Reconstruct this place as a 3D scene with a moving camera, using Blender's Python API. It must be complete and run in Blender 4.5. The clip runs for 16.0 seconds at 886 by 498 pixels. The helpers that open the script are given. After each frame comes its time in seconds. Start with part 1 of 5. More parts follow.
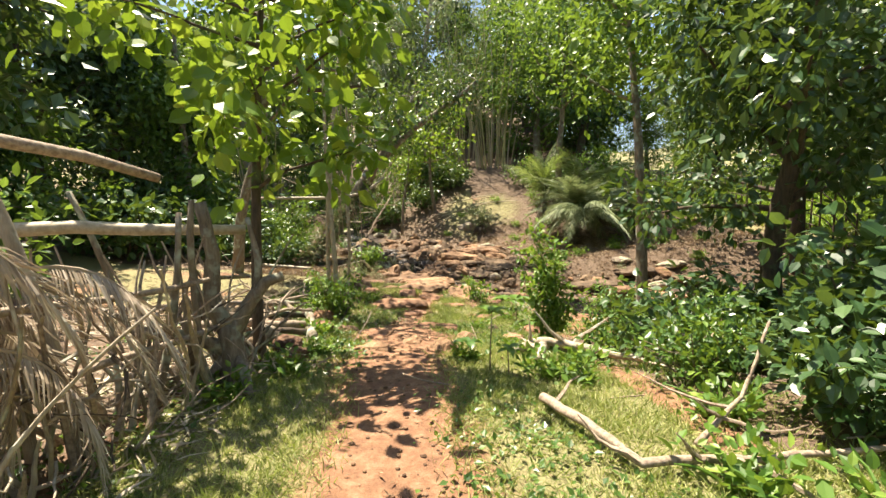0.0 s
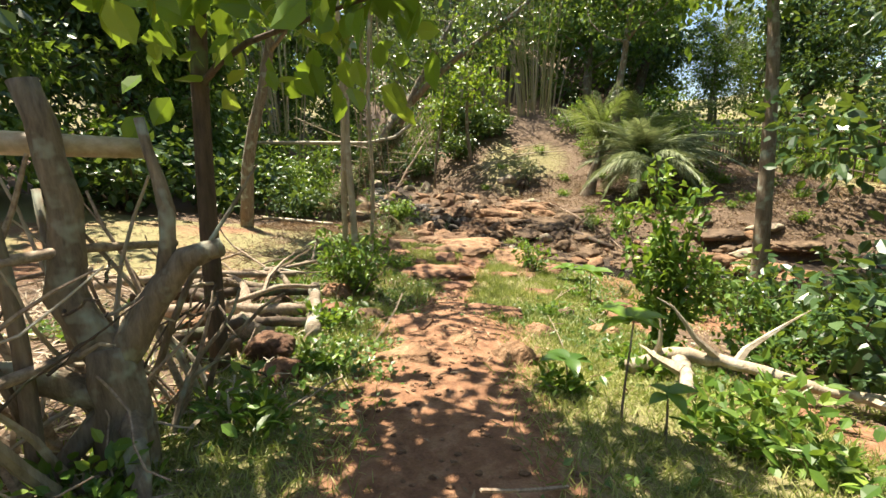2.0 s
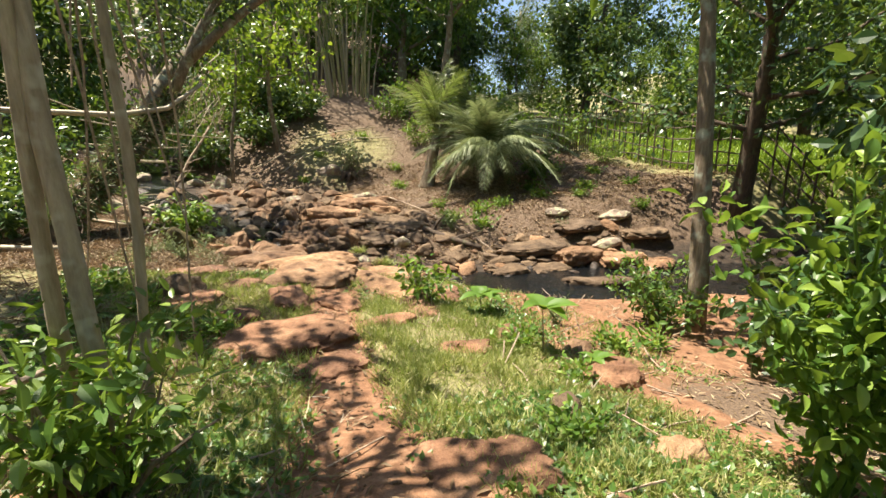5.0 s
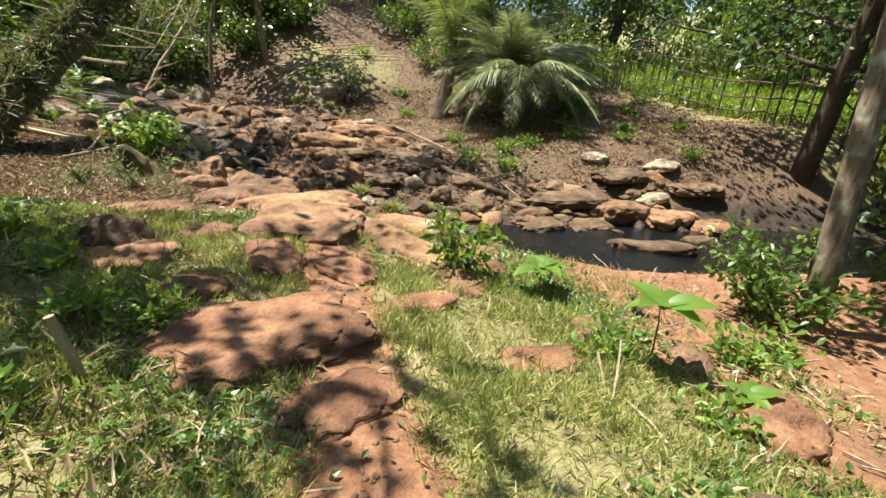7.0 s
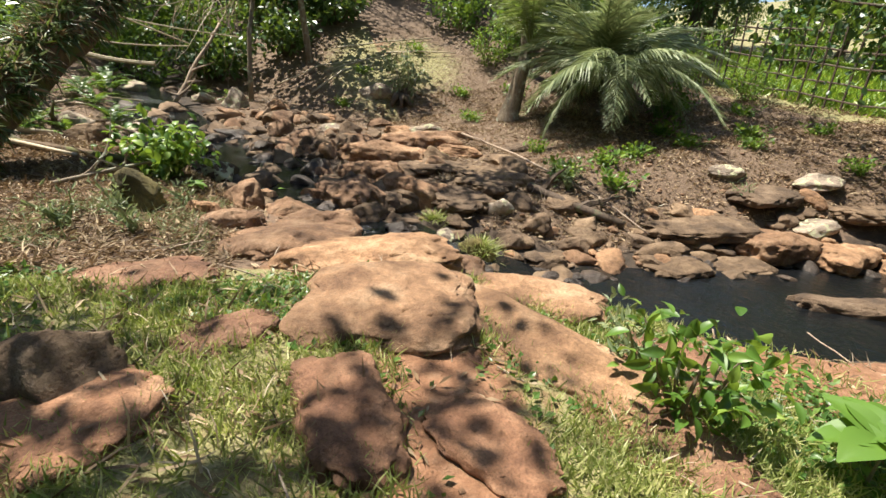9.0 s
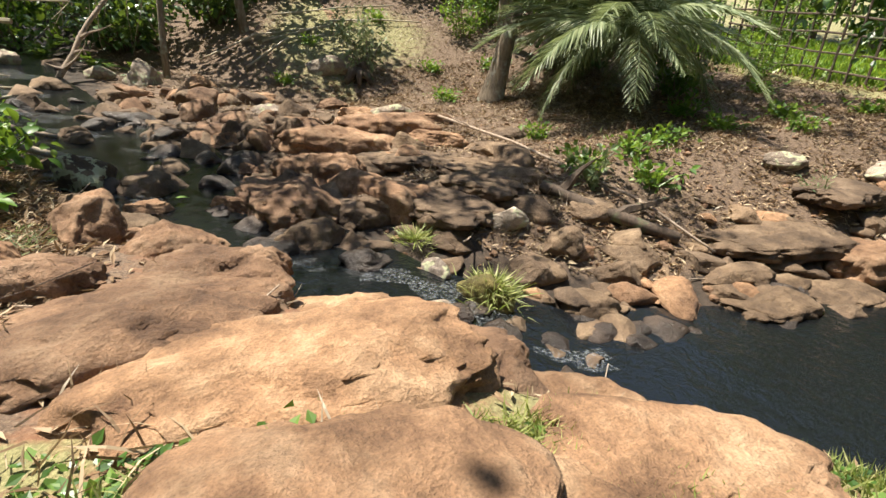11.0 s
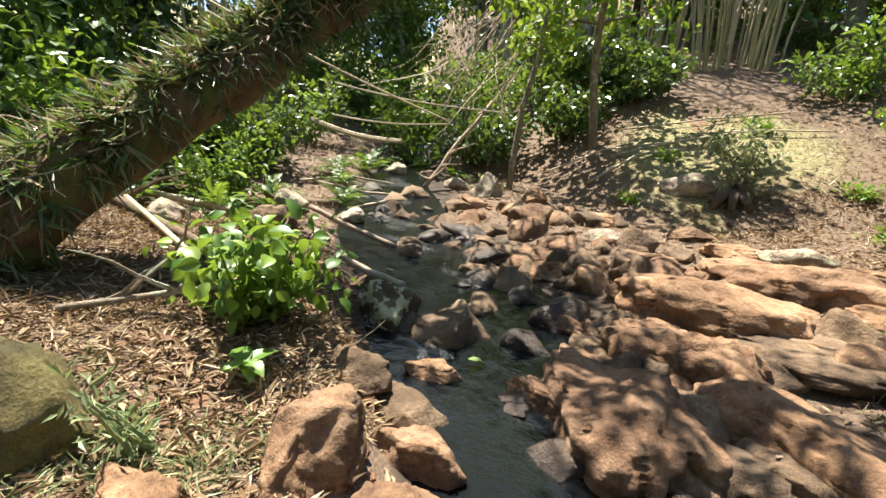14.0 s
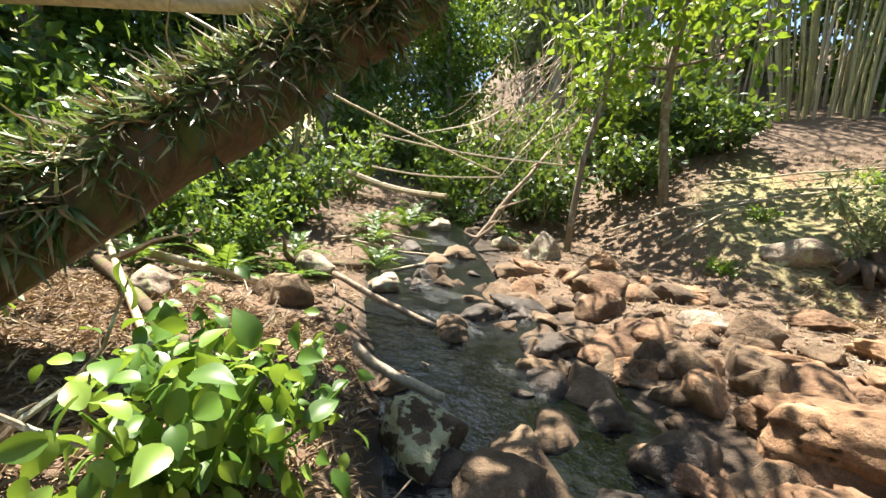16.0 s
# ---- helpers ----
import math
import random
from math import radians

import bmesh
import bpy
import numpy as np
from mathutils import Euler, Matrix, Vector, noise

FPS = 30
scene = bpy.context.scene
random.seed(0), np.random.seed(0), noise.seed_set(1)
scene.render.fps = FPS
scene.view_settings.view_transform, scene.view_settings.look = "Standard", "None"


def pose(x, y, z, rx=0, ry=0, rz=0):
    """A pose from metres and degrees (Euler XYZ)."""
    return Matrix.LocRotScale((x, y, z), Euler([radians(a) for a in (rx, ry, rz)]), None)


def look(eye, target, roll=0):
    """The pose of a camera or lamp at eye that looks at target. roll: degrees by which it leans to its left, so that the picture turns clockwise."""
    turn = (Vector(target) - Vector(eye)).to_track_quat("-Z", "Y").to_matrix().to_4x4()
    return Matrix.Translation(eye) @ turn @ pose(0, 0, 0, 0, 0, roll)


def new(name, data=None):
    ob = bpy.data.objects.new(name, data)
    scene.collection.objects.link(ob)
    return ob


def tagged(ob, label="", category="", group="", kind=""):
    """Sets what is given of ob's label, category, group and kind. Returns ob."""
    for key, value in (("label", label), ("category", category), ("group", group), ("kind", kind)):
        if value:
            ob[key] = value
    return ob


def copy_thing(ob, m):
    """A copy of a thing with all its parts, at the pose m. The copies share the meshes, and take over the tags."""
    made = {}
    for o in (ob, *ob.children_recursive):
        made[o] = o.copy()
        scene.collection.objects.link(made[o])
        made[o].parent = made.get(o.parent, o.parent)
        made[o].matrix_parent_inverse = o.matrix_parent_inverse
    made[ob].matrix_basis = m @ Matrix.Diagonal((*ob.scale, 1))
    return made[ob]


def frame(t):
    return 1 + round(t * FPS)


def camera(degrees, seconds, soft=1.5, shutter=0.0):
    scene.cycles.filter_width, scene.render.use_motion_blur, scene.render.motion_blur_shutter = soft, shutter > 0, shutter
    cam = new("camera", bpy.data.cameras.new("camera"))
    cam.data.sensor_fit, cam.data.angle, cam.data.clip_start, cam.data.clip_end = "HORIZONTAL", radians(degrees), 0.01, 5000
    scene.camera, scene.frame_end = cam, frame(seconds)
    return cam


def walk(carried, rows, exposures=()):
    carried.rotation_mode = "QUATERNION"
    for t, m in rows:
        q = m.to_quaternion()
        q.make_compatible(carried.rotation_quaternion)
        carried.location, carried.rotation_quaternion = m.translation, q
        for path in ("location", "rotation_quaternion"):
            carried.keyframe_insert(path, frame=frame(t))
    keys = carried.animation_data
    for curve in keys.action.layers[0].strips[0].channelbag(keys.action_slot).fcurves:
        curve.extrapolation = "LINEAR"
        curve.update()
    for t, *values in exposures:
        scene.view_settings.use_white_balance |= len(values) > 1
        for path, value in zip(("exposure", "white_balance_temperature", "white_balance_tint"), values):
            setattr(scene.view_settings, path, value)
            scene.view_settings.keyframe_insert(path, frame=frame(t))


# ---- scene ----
cam = camera(90.1, 16.0, soft=1.5)
PATH = [
    (0, (0.087, 0.253, 1.407), (0.075, 2.243, 1.204), -1.6),
    (0.5, (0.104, 0.742, 1.382), (-0.181, 2.71, 1.175), -1.9),
    (1, (0.02, 1.205, 1.314), (-0.258, 3.172, 1.085), -0.3),
    (1.5, (-0.073, 1.68, 1.23), (-0.217, 3.639, 0.853), 0.3),
    (2, (-0.25, 2.102, 1.186), (-0.393, 4.058, 0.791), -1.0),
    (2.5, (-0.308, 2.495, 1.155), (-0.351, 4.458, 0.769), -0.7),
    (3, (-0.391, 2.96, 1.048), (-0.351, 4.921, 0.654), -1.3),
    (3.5, (-0.501, 3.445, 1.039), (-0.383, 5.396, 0.616), -1.3),
    (4, (-0.678, 4.006, 1.038), (-0.423, 5.936, 0.579), 1.1),
    (4.5, (-0.83, 4.483, 1.102), (-0.273, 6.352, 0.659), -1.2),
    (4.7, (-0.876, 4.656, 1.087), (-0.217, 6.494, 0.654), -1.8),
    (6.8, (-0.774, 6.186, 0.836), (0.01, 7.871, 0.098), 3.9),
    (7, (-0.794, 6.399, 0.818), (-0.065, 8.121, 0.108), 3.7),
    (7.5, (-0.882, 6.937, 0.796), (-0.22, 8.704, 0.133), 3.0),
    (8, (-0.956, 7.464, 0.777), (-0.372, 9.26, 0.12), 3.8),
    (8.5, (-0.936, 7.914, 0.734), (-0.383, 9.695, 0.011), 2.7),
    (9, (-0.88, 8.37, 0.696), (-0.29, 10.143, -0.016), 2.7),
    (9.2, (-0.879, 8.53, 0.665), (-0.257, 10.297, -0.038), 0.8),
    (11.3, (-0.404, 10.491, 0.397), (0.338, 12.186, -0.362), 3.0),
    (11.5, (-0.368, 10.686, 0.405), (0.169, 12.458, -0.351), 2.8),
    (12, (-0.349, 11.083, 0.487), (-0.172, 12.991, -0.083), 1.5),
    (12.5, (-0.366, 11.261, 0.562), (-0.576, 13.233, 0.306), 3.3),
    (13, (-0.366, 11.47, 0.516), (-0.565, 13.436, 0.204), 4.0),
    (13.5, (-0.478, 11.705, 0.484), (-0.764, 13.651, 0.123), 4.5),
    (14, (-0.636, 12.03, 0.497), (-1.18, 13.914, 0.104), 3.9),
    (14.5, (-0.771, 12.369, 0.477), (-1.281, 14.258, 0.063), 3.7),
    (15, (-0.923, 12.8, 0.445), (-1.531, 14.671, 0.085), 5.5),
    (15.5, (-1.022, 12.98, 0.525), (-1.699, 14.843, 0.255), 5.3),
    (16, (-1.043, 13.016, 0.573), (-1.79, 14.862, 0.392), 4.5),
]
EXPOSURES = [(0.0, 1.68, 6800, 10), (4.0, 1.54, 6750, 10), (9.0, 1.32, 6250, 10), (12.5, 1.53, 6250, 10), (16.0, 2.18, 6400, 10)]
walk(cam, [(t, look(eye, target, roll)) for t, eye, target, roll in PATH], EXPOSURES)

# ---- daylight ----
SUN_FROM = Vector((-0.26, 0.24, 0.935)).normalized()
world = bpy.data.worlds.new("sky")
scene.world = world
world.use_nodes = True
sky = world.node_tree.nodes.new("ShaderNodeTexSky")
sky.sky_type, sky.sun_disc = "NISHITA", False
sky.sun_elevation = math.asin(SUN_FROM.z)
sky.sun_rotation = math.atan2(SUN_FROM.x, SUN_FROM.y)
background = world.node_tree.nodes["Background"]
world.node_tree.links.new(sky.outputs[0], background.inputs[0])
background.inputs[1].default_value = 0.078
sun = new("sun", bpy.data.lights.new("sun", "SUN"))
sun.data.energy, sun.data.angle, sun.data.color = 5.0, radians(0.6), (1.0, 0.91, 0.76)
sun.matrix_world = look((0, 0, 0), -SUN_FROM)


# ---- materials ----
def shader(name):
    mat = bpy.data.materials.new(name)
    mat.use_nodes = True
    nt = mat.node_tree
    nt.nodes.clear()
    out = nt.nodes.new("ShaderNodeOutputMaterial")
    bsdf = nt.nodes.new("ShaderNodeBsdfPrincipled")
    nt.links.new(bsdf.outputs[0], out.inputs[0])
    return mat, nt, bsdf, out


def node(nt, kind, **values):
    n = nt.nodes.new("ShaderNode" + kind)
    for key, value in values.items():
        n.inputs[key].default_value = value
    return n


def noise_tex(nt, scale, detail=4.0, rough=0.6, coords="Object"):
    tc = nt.nodes.new("ShaderNodeNewGeometry" if coords == "Position" else "ShaderNodeTexCoord")
    n = node(nt, "TexNoise", Scale=scale, Detail=detail, Roughness=rough)
    nt.links.new(tc.outputs[coords], n.inputs["Vector"])
    return n


def ramp(nt, source, stops):
    r = nt.nodes.new("ShaderNodeValToRGB")
    while len(r.color_ramp.elements) < len(stops):
        r.color_ramp.elements.new(0.5)
    for e, (at, colour) in zip(r.color_ramp.elements, stops):
        e.position, e.color = at, (*colour, 1.0)
    nt.links.new(source, r.inputs[0])
    return r


def mixed(nt, fac, a, b, blend="MIX"):
    m = nt.nodes.new("ShaderNodeMix")
    m.data_type, m.blend_type = "RGBA", blend
    for socket, value in ((m.inputs[0], fac), (m.inputs[6], a), (m.inputs[7], b)):
        if isinstance(value, bpy.types.NodeSocket):
            nt.links.new(value, socket)
        elif isinstance(value, tuple):
            socket.default_value = (*value, 1.0)
        else:
            socket.default_value = value
    return m.outputs[2]


def bumped(nt, bsdf, height, strength=0.4, distance=0.02):
    b = node(nt, "Bump", Strength=strength, Distance=distance)
    nt.links.new(height, b.inputs["Height"])
    nt.links.new(b.outputs[0], bsdf.inputs["Normal"])


def leaf_material(name, dark, mid, light, rough=0.42, through_light=0.35, glow=(0.30, 0.42, 0.03)):
    """Thin leaves: each island takes its own shade, light passes through."""
    mat, nt, bsdf, out = shader(name)
    geo = nt.nodes.new("ShaderNodeNewGeometry")
    r = ramp(nt, geo.outputs["Random Per Island"], [(0.0, dark), (0.55, mid), (1.0, light)])
    n = noise_tex(nt, 2.2, 2)
    vary = ramp(nt, n.outputs["Fac"], [(0.3, (0.75, 0.8, 0.7)), (0.7, (1.15, 1.1, 0.95))])
    colour = mixed(nt, 0.8, r.outputs[0], vary.outputs[0], "MULTIPLY")
    nt.links.new(colour, bsdf.inputs["Base Color"])
    bsdf.inputs["Roughness"].default_value = rough
    bsdf.inputs["Specular IOR Level"].default_value = 0.45
    trans = nt.nodes.new("ShaderNodeBsdfTranslucent")
    tint = mixed(nt, 0.55, colour, glow)
    nt.links.new(tint, trans.inputs[0])
    mix = nt.nodes.new("ShaderNodeMixShader")
    mix.inputs[0].default_value = through_light
    nt.links.new(bsdf.outputs[0], mix.inputs[1])
    nt.links.new(trans.outputs[0], mix.inputs[2])
    nt.links.new(mix.outputs[0], out.inputs[0])
    return mat


def bark_material(name, dark, light, lichen=(0.35, 0.38, 0.30), lichen_amount=0.3, scale=14.0):
    mat, nt, bsdf, out = shader(name)
    tc = nt.nodes.new("ShaderNodeTexCoord")
    mp = node(nt, "Mapping", Scale=(1.0, 1.0, 0.18))
    nt.links.new(tc.outputs["Object"], mp.inputs[0])
    n = node(nt, "TexNoise", Scale=scale * 2, Detail=6.0, Roughness=0.7)
    nt.links.new(mp.outputs[0], n.inputs[0])
    base = ramp(nt, n.outputs["Fac"], [(0.3, dark), (0.7, light)])
    spots = noise_tex(nt, 5.0, 3)
    mask = ramp(nt, spots.outputs["Fac"], [(0.62 - lichen_amount * 0.3, (0, 0, 0)), (0.72 - lichen_amount * 0.2, (1, 1, 1))])
    nt.links.new(mixed(nt, mask.outputs[0], base.outputs[0], lichen), bsdf.inputs["Base Color"])
    bsdf.inputs["Roughness"].default_value = 0.85
    bumped(nt, bsdf, n.outputs["Fac"], 0.7, 0.02)
    return mat


def rock_material(name, low, mid, high, wet=0.0, lichen=0.0):
    mat, nt, bsdf, out = shader(name)
    a, b = noise_tex(nt, 3.6, 6, 0.65, "Position"), noise_tex(nt, 24.0, 8, 0.7, "Position")
    base = ramp(nt, a.outputs["Fac"], [(0.3, low), (0.5, mid), (0.72, high)])
    fine = ramp(nt, b.outputs["Fac"], [(0.3, (0.55, 0.52, 0.5)), (0.7, (1.15, 1.12, 1.1))])
    colour = mixed(nt, 0.75, base.outputs[0], fine.outputs[0], "MULTIPLY")
    info = nt.nodes.new("ShaderNodeObjectInfo")
    tone = ramp(nt, info.outputs["Random"], [(0.0, (0.72, 0.7, 0.72)), (1.0, (1.15, 1.12, 1.08))])
    colour = mixed(nt, 1.0, colour, tone.outputs[0], "MULTIPLY")
    speck = noise_tex(nt, 110.0, 3, 0.7, "Position")
    grit = ramp(nt, speck.outputs["Fac"], [(0.32, (0.6, 0.58, 0.56)), (0.5, (1.0, 1.0, 1.0)), (0.72, (1.25, 1.22, 1.18))])
    colour = mixed(nt, 0.8, colour, grit.outputs[0], "MULTIPLY")
    stain = noise_tex(nt, 1.7, 5, 0.6, "Position")
    dark = ramp(nt, stain.outputs["Fac"], [(0.40, (0.52, 0.50, 0.48)), (0.56, (1.0, 1.0, 1.0))])
    colour = mixed(nt, 0.9, colour, dark.outputs[0], "MULTIPLY")
    if lichen:
        v = noise_tex(nt, 9.0, 5, 0.55, "Position")
        mask = ramp(nt, v.outputs["Fac"], [(0.60 - lichen * 0.2, (0, 0, 0)), (0.63 - lichen * 0.2, (1, 1, 1))])
        colour = mixed(nt, mask.outputs[0], colour, (0.40, 0.40, 0.25))
    nt.links.new(colour, bsdf.inputs["Base Color"])
    bsdf.inputs["Roughness"].default_value = 0.88 - 0.55 * wet
    h = node(nt, "Math")
    h.operation = "MULTIPLY_ADD"
    h.inputs[1].default_value = 0.4
    nt.links.new(b.outputs["Fac"], h.inputs[0])
    nt.links.new(a.outputs["Fac"], h.inputs[2])
    bumped(nt, bsdf, h.outputs[0], 1.0, 0.06)
    return mat


def ground_material():
    """Red laterite soil with grass, leaf litter and damp stream bed, laid out by the cover attribute."""
    mat, nt, bsdf, out = shader("soil")
    cover = nt.nodes.new("ShaderNodeAttribute")
    cover.attribute_name = "cover"
    sep = nt.nodes.new("ShaderNodeSeparateColor")
    nt.links.new(cover.outputs["Color"], sep.inputs[0])
    big, mid, fine = noise_tex(nt, 1.3, 4), noise_tex(nt, 9.0, 6, 0.7), noise_tex(nt, 70.0, 4, 0.7)
    soil = ramp(nt, mid.outputs["Fac"], [(0.28, (0.14, 0.068, 0.036)), (0.5, (0.258, 0.132, 0.070)), (0.75, (0.41, 0.255, 0.155))])
    grains = ramp(nt, fine.outputs["Fac"], [(0.3, (0.7, 0.68, 0.66)), (0.7, (1.15, 1.12, 1.1))])
    soil_c = mixed(nt, 0.8, soil.outputs[0], grains.outputs[0], "MULTIPLY")
    turf = ramp(nt, fine.outputs["Fac"], [(0.3, (0.12, 0.11, 0.046)), (0.55, (0.235, 0.215, 0.095)), (0.75, (0.38, 0.33, 0.17))])
    litter = ramp(nt, fine.outputs["Fac"], [(0.3, (0.055, 0.036, 0.024)), (0.55, (0.15, 0.100, 0.064)), (0.78, (0.33, 0.245, 0.17))])
    damp = ramp(nt, mid.outputs["Fac"], [(0.35, (0.018, 0.014, 0.010)), (0.7, (0.075, 0.05, 0.032))])

    def edge(channel, lo, hi):
        s = node(nt, "Math")
        s.operation = "ADD"
        nt.links.new(sep.outputs[channel], s.inputs[0])
        off = node(nt, "Math")
        off.operation = "MULTIPLY_ADD"
        off.inputs[1].default_value, off.inputs[2].default_value = 0.9, -0.45
        nt.links.new(mid.outputs["Fac"], off.inputs[0])
        nt.links.new(off.outputs[0], s.inputs[1])
        return ramp(nt, s.outputs[0], [(lo, (0, 0, 0)), (hi, (1, 1, 1))]).outputs[0]

    c = mixed(nt, edge(1, 0.4, 0.6), soil_c, litter.outputs[0])
    c = mixed(nt, edge(0, 0.4, 0.65), c, turf.outputs[0])
    c = mixed(nt, edge(2, 0.45, 0.6), c, damp.outputs[0])
    nt.links.new(c, bsdf.inputs["Base Color"])
    bsdf.inputs["Roughness"].default_value = 0.92
    h = node(nt, "Math")
    h.operation = "MULTIPLY_ADD"
    h.inputs[1].default_value = 0.25
    nt.links.new(fine.outputs["Fac"], h.inputs[0])
    nt.links.new(mid.outputs["Fac"], h.inputs[2])
    bumped(nt, bsdf, h.outputs[0], 0.8, 0.05)
    return mat


def water_material():
    mat, nt, bsdf, out = shader("stream_water")
    bsdf.inputs["Base Color"].default_value = (0.006, 0.007, 0.008, 1)
    bsdf.inputs["Roughness"].default_value = 0.04
    bsdf.inputs["IOR"].default_value = 1.33
    bsdf.inputs["Transmission Weight"].default_value = 0.05
    n, m = noise_tex(nt, 9.0, 3), noise_tex(nt, 38.0, 2)
    s = node(nt, "Math")
    s.operation = "MULTIPLY_ADD"
    s.inputs[1].default_value = 0.3
    nt.links.new(m.outputs["Fac"], s.inputs[0])
    nt.links.new(n.outputs["Fac"], s.inputs[2])
    bumped(nt, bsdf, s.outputs[0], 0.5, 0.03)
    return mat


def foam_material():
    """Torn white froth: clear between the bubbles."""
    mat, nt, bsdf, out = shader("white_water")
    bsdf.inputs["Base Color"].default_value = (0.62, 0.66, 0.69, 1)
    bsdf.inputs["Roughness"].default_value = 0.25
    n = noise_tex(nt, 55.0, 9, 0.8)
    r = ramp(nt, n.outputs["Fac"], [(0.50, (0.0, 0.0, 0.0)), (0.74, (0.6, 0.6, 0.6))])
    clear = nt.nodes.new("ShaderNodeBsdfTransparent")
    mix = nt.nodes.new("ShaderNodeMixShader")
    nt.links.new(r.outputs[0], mix.inputs[0])
    nt.links.new(clear.outputs[0], mix.inputs[1])
    nt.links.new(bsdf.outputs[0], mix.inputs[2])
    nt.links.new(mix.outputs[0], out.inputs[0])
    return mat


def plain_material(name, a, b, rough=0.8, scale=25.0, bump=0.3):
    mat, nt, bsdf, out = shader(name)
    n = noise_tex(nt, scale, 5, 0.65)
    r = ramp(nt, n.outputs["Fac"], [(0.3, a), (0.7, b)])
    nt.links.new(r.outputs[0], bsdf.inputs["Base Color"])
    bsdf.inputs["Roughness"].default_value = rough
    bumped(nt, bsdf, n.outputs["Fac"], bump, 0.01)
    return mat


SOIL, WATER = ground_material(), water_material()
LEAF_FRESH = leaf_material("fresh_leaf", (0.05, 0.115, 0.02), (0.105, 0.205, 0.035), (0.25, 0.36, 0.07))
LEAF_MID = leaf_material("mid_leaf", (0.035, 0.085, 0.02), (0.07, 0.15, 0.035), (0.17, 0.27, 0.07), 0.36)
LEAF_DARK = leaf_material("dark_leaf", (0.02, 0.048, 0.018), (0.042, 0.092, 0.034), (0.11, 0.18, 0.08), 0.34, 0.22)
LEAF_YELLOW = leaf_material("yellow_green_leaf", (0.08, 0.16, 0.02), (0.15, 0.27, 0.035), (0.34, 0.42, 0.06), 0.42, 0.34, (0.34, 0.46, 0.03))
LEAF_PALM = leaf_material("palm_leaf", (0.09, 0.12, 0.05), (0.17, 0.21, 0.10), (0.36, 0.38, 0.22), 0.34, 0.3)
LEAF_GREY = leaf_material("grey_green_leaf", (0.10, 0.14, 0.07), (0.20, 0.25, 0.13), (0.36, 0.40, 0.24), 0.5, 0.3, (0.3, 0.36, 0.12))
GRASS = leaf_material("grass_blade", (0.15, 0.19, 0.055), (0.29, 0.32, 0.11), (0.52, 0.49, 0.25), 0.5, 0.35)
STRAW = leaf_material("dry_leaf", (0.11, 0.065, 0.035), (0.22, 0.15, 0.093), (0.48, 0.38, 0.27), 0.7, 0.12, (0.35, 0.22, 0.1))
BARK = bark_material("grey_bark", (0.10, 0.075, 0.05), (0.30, 0.24, 0.17))
BARK_DARK = bark_material("dark_bark", (0.035, 0.025, 0.018), (0.13, 0.09, 0.06), (0.10, 0.13, 0.06), 0.2)
BARK_PALE = bark_material("pale_bark", (0.24, 0.19, 0.13), (0.48, 0.41, 0.31), (0.55, 0.52, 0.43), 0.25)
MOSSY = bark_material("mossy_bark", (0.045, 0.030, 0.018), (0.17, 0.11, 0.06), (0.10, 0.11, 0.03), 0.45, 9.0)
BAMBOO = plain_material("bamboo_cane", (0.22, 0.20, 0.08), (0.42, 0.37, 0.18), 0.5)
BAMBOO_DRY = plain_material("dry_bamboo", (0.30, 0.24, 0.15), (0.52, 0.44, 0.31), 0.55)
DEAD = plain_material("dead_wood", (0.16, 0.11, 0.075), (0.44, 0.35, 0.26), 0.85, 40.0, 0.6)
FROND_DRY = leaf_material("dry_frond", (0.20, 0.15, 0.11), (0.38, 0.31, 0.25), (0.60, 0.53, 0.45), 0.6, 0.1, (0.4, 0.3, 0.2))
ROCK_RED = rock_material("red_rock", (0.15, 0.083, 0.045), (0.335, 0.203, 0.112), (0.51, 0.36, 0.225))
ROCK_BROWN = rock_material("brown_rock", (0.075, 0.050, 0.031), (0.19, 0.132, 0.080), (0.32, 0.24, 0.155))
ROCK_WET = rock_material("wet_rock", (0.020, 0.016, 0.013), (0.060, 0.045, 0.035), (0.15, 0.11, 0.08), 0.8)
ROCK_PALE = rock_material("pale_rock", (0.22, 0.18, 0.14), (0.40, 0.34, 0.27), (0.55, 0.49, 0.40), 0.0, 0.2)
ROCK_LICHEN = rock_material("lichen_rock", (0.055, 0.042, 0.03), (0.14, 0.10, 0.065), (0.24, 0.18, 0.11), 0.1, 0.45)
ROCK_MOSS = rock_material("moss_rock", (0.06, 0.055, 0.02), (0.16, 0.14, 0.04), (0.30, 0.25, 0.08))
FOAM = foam_material()


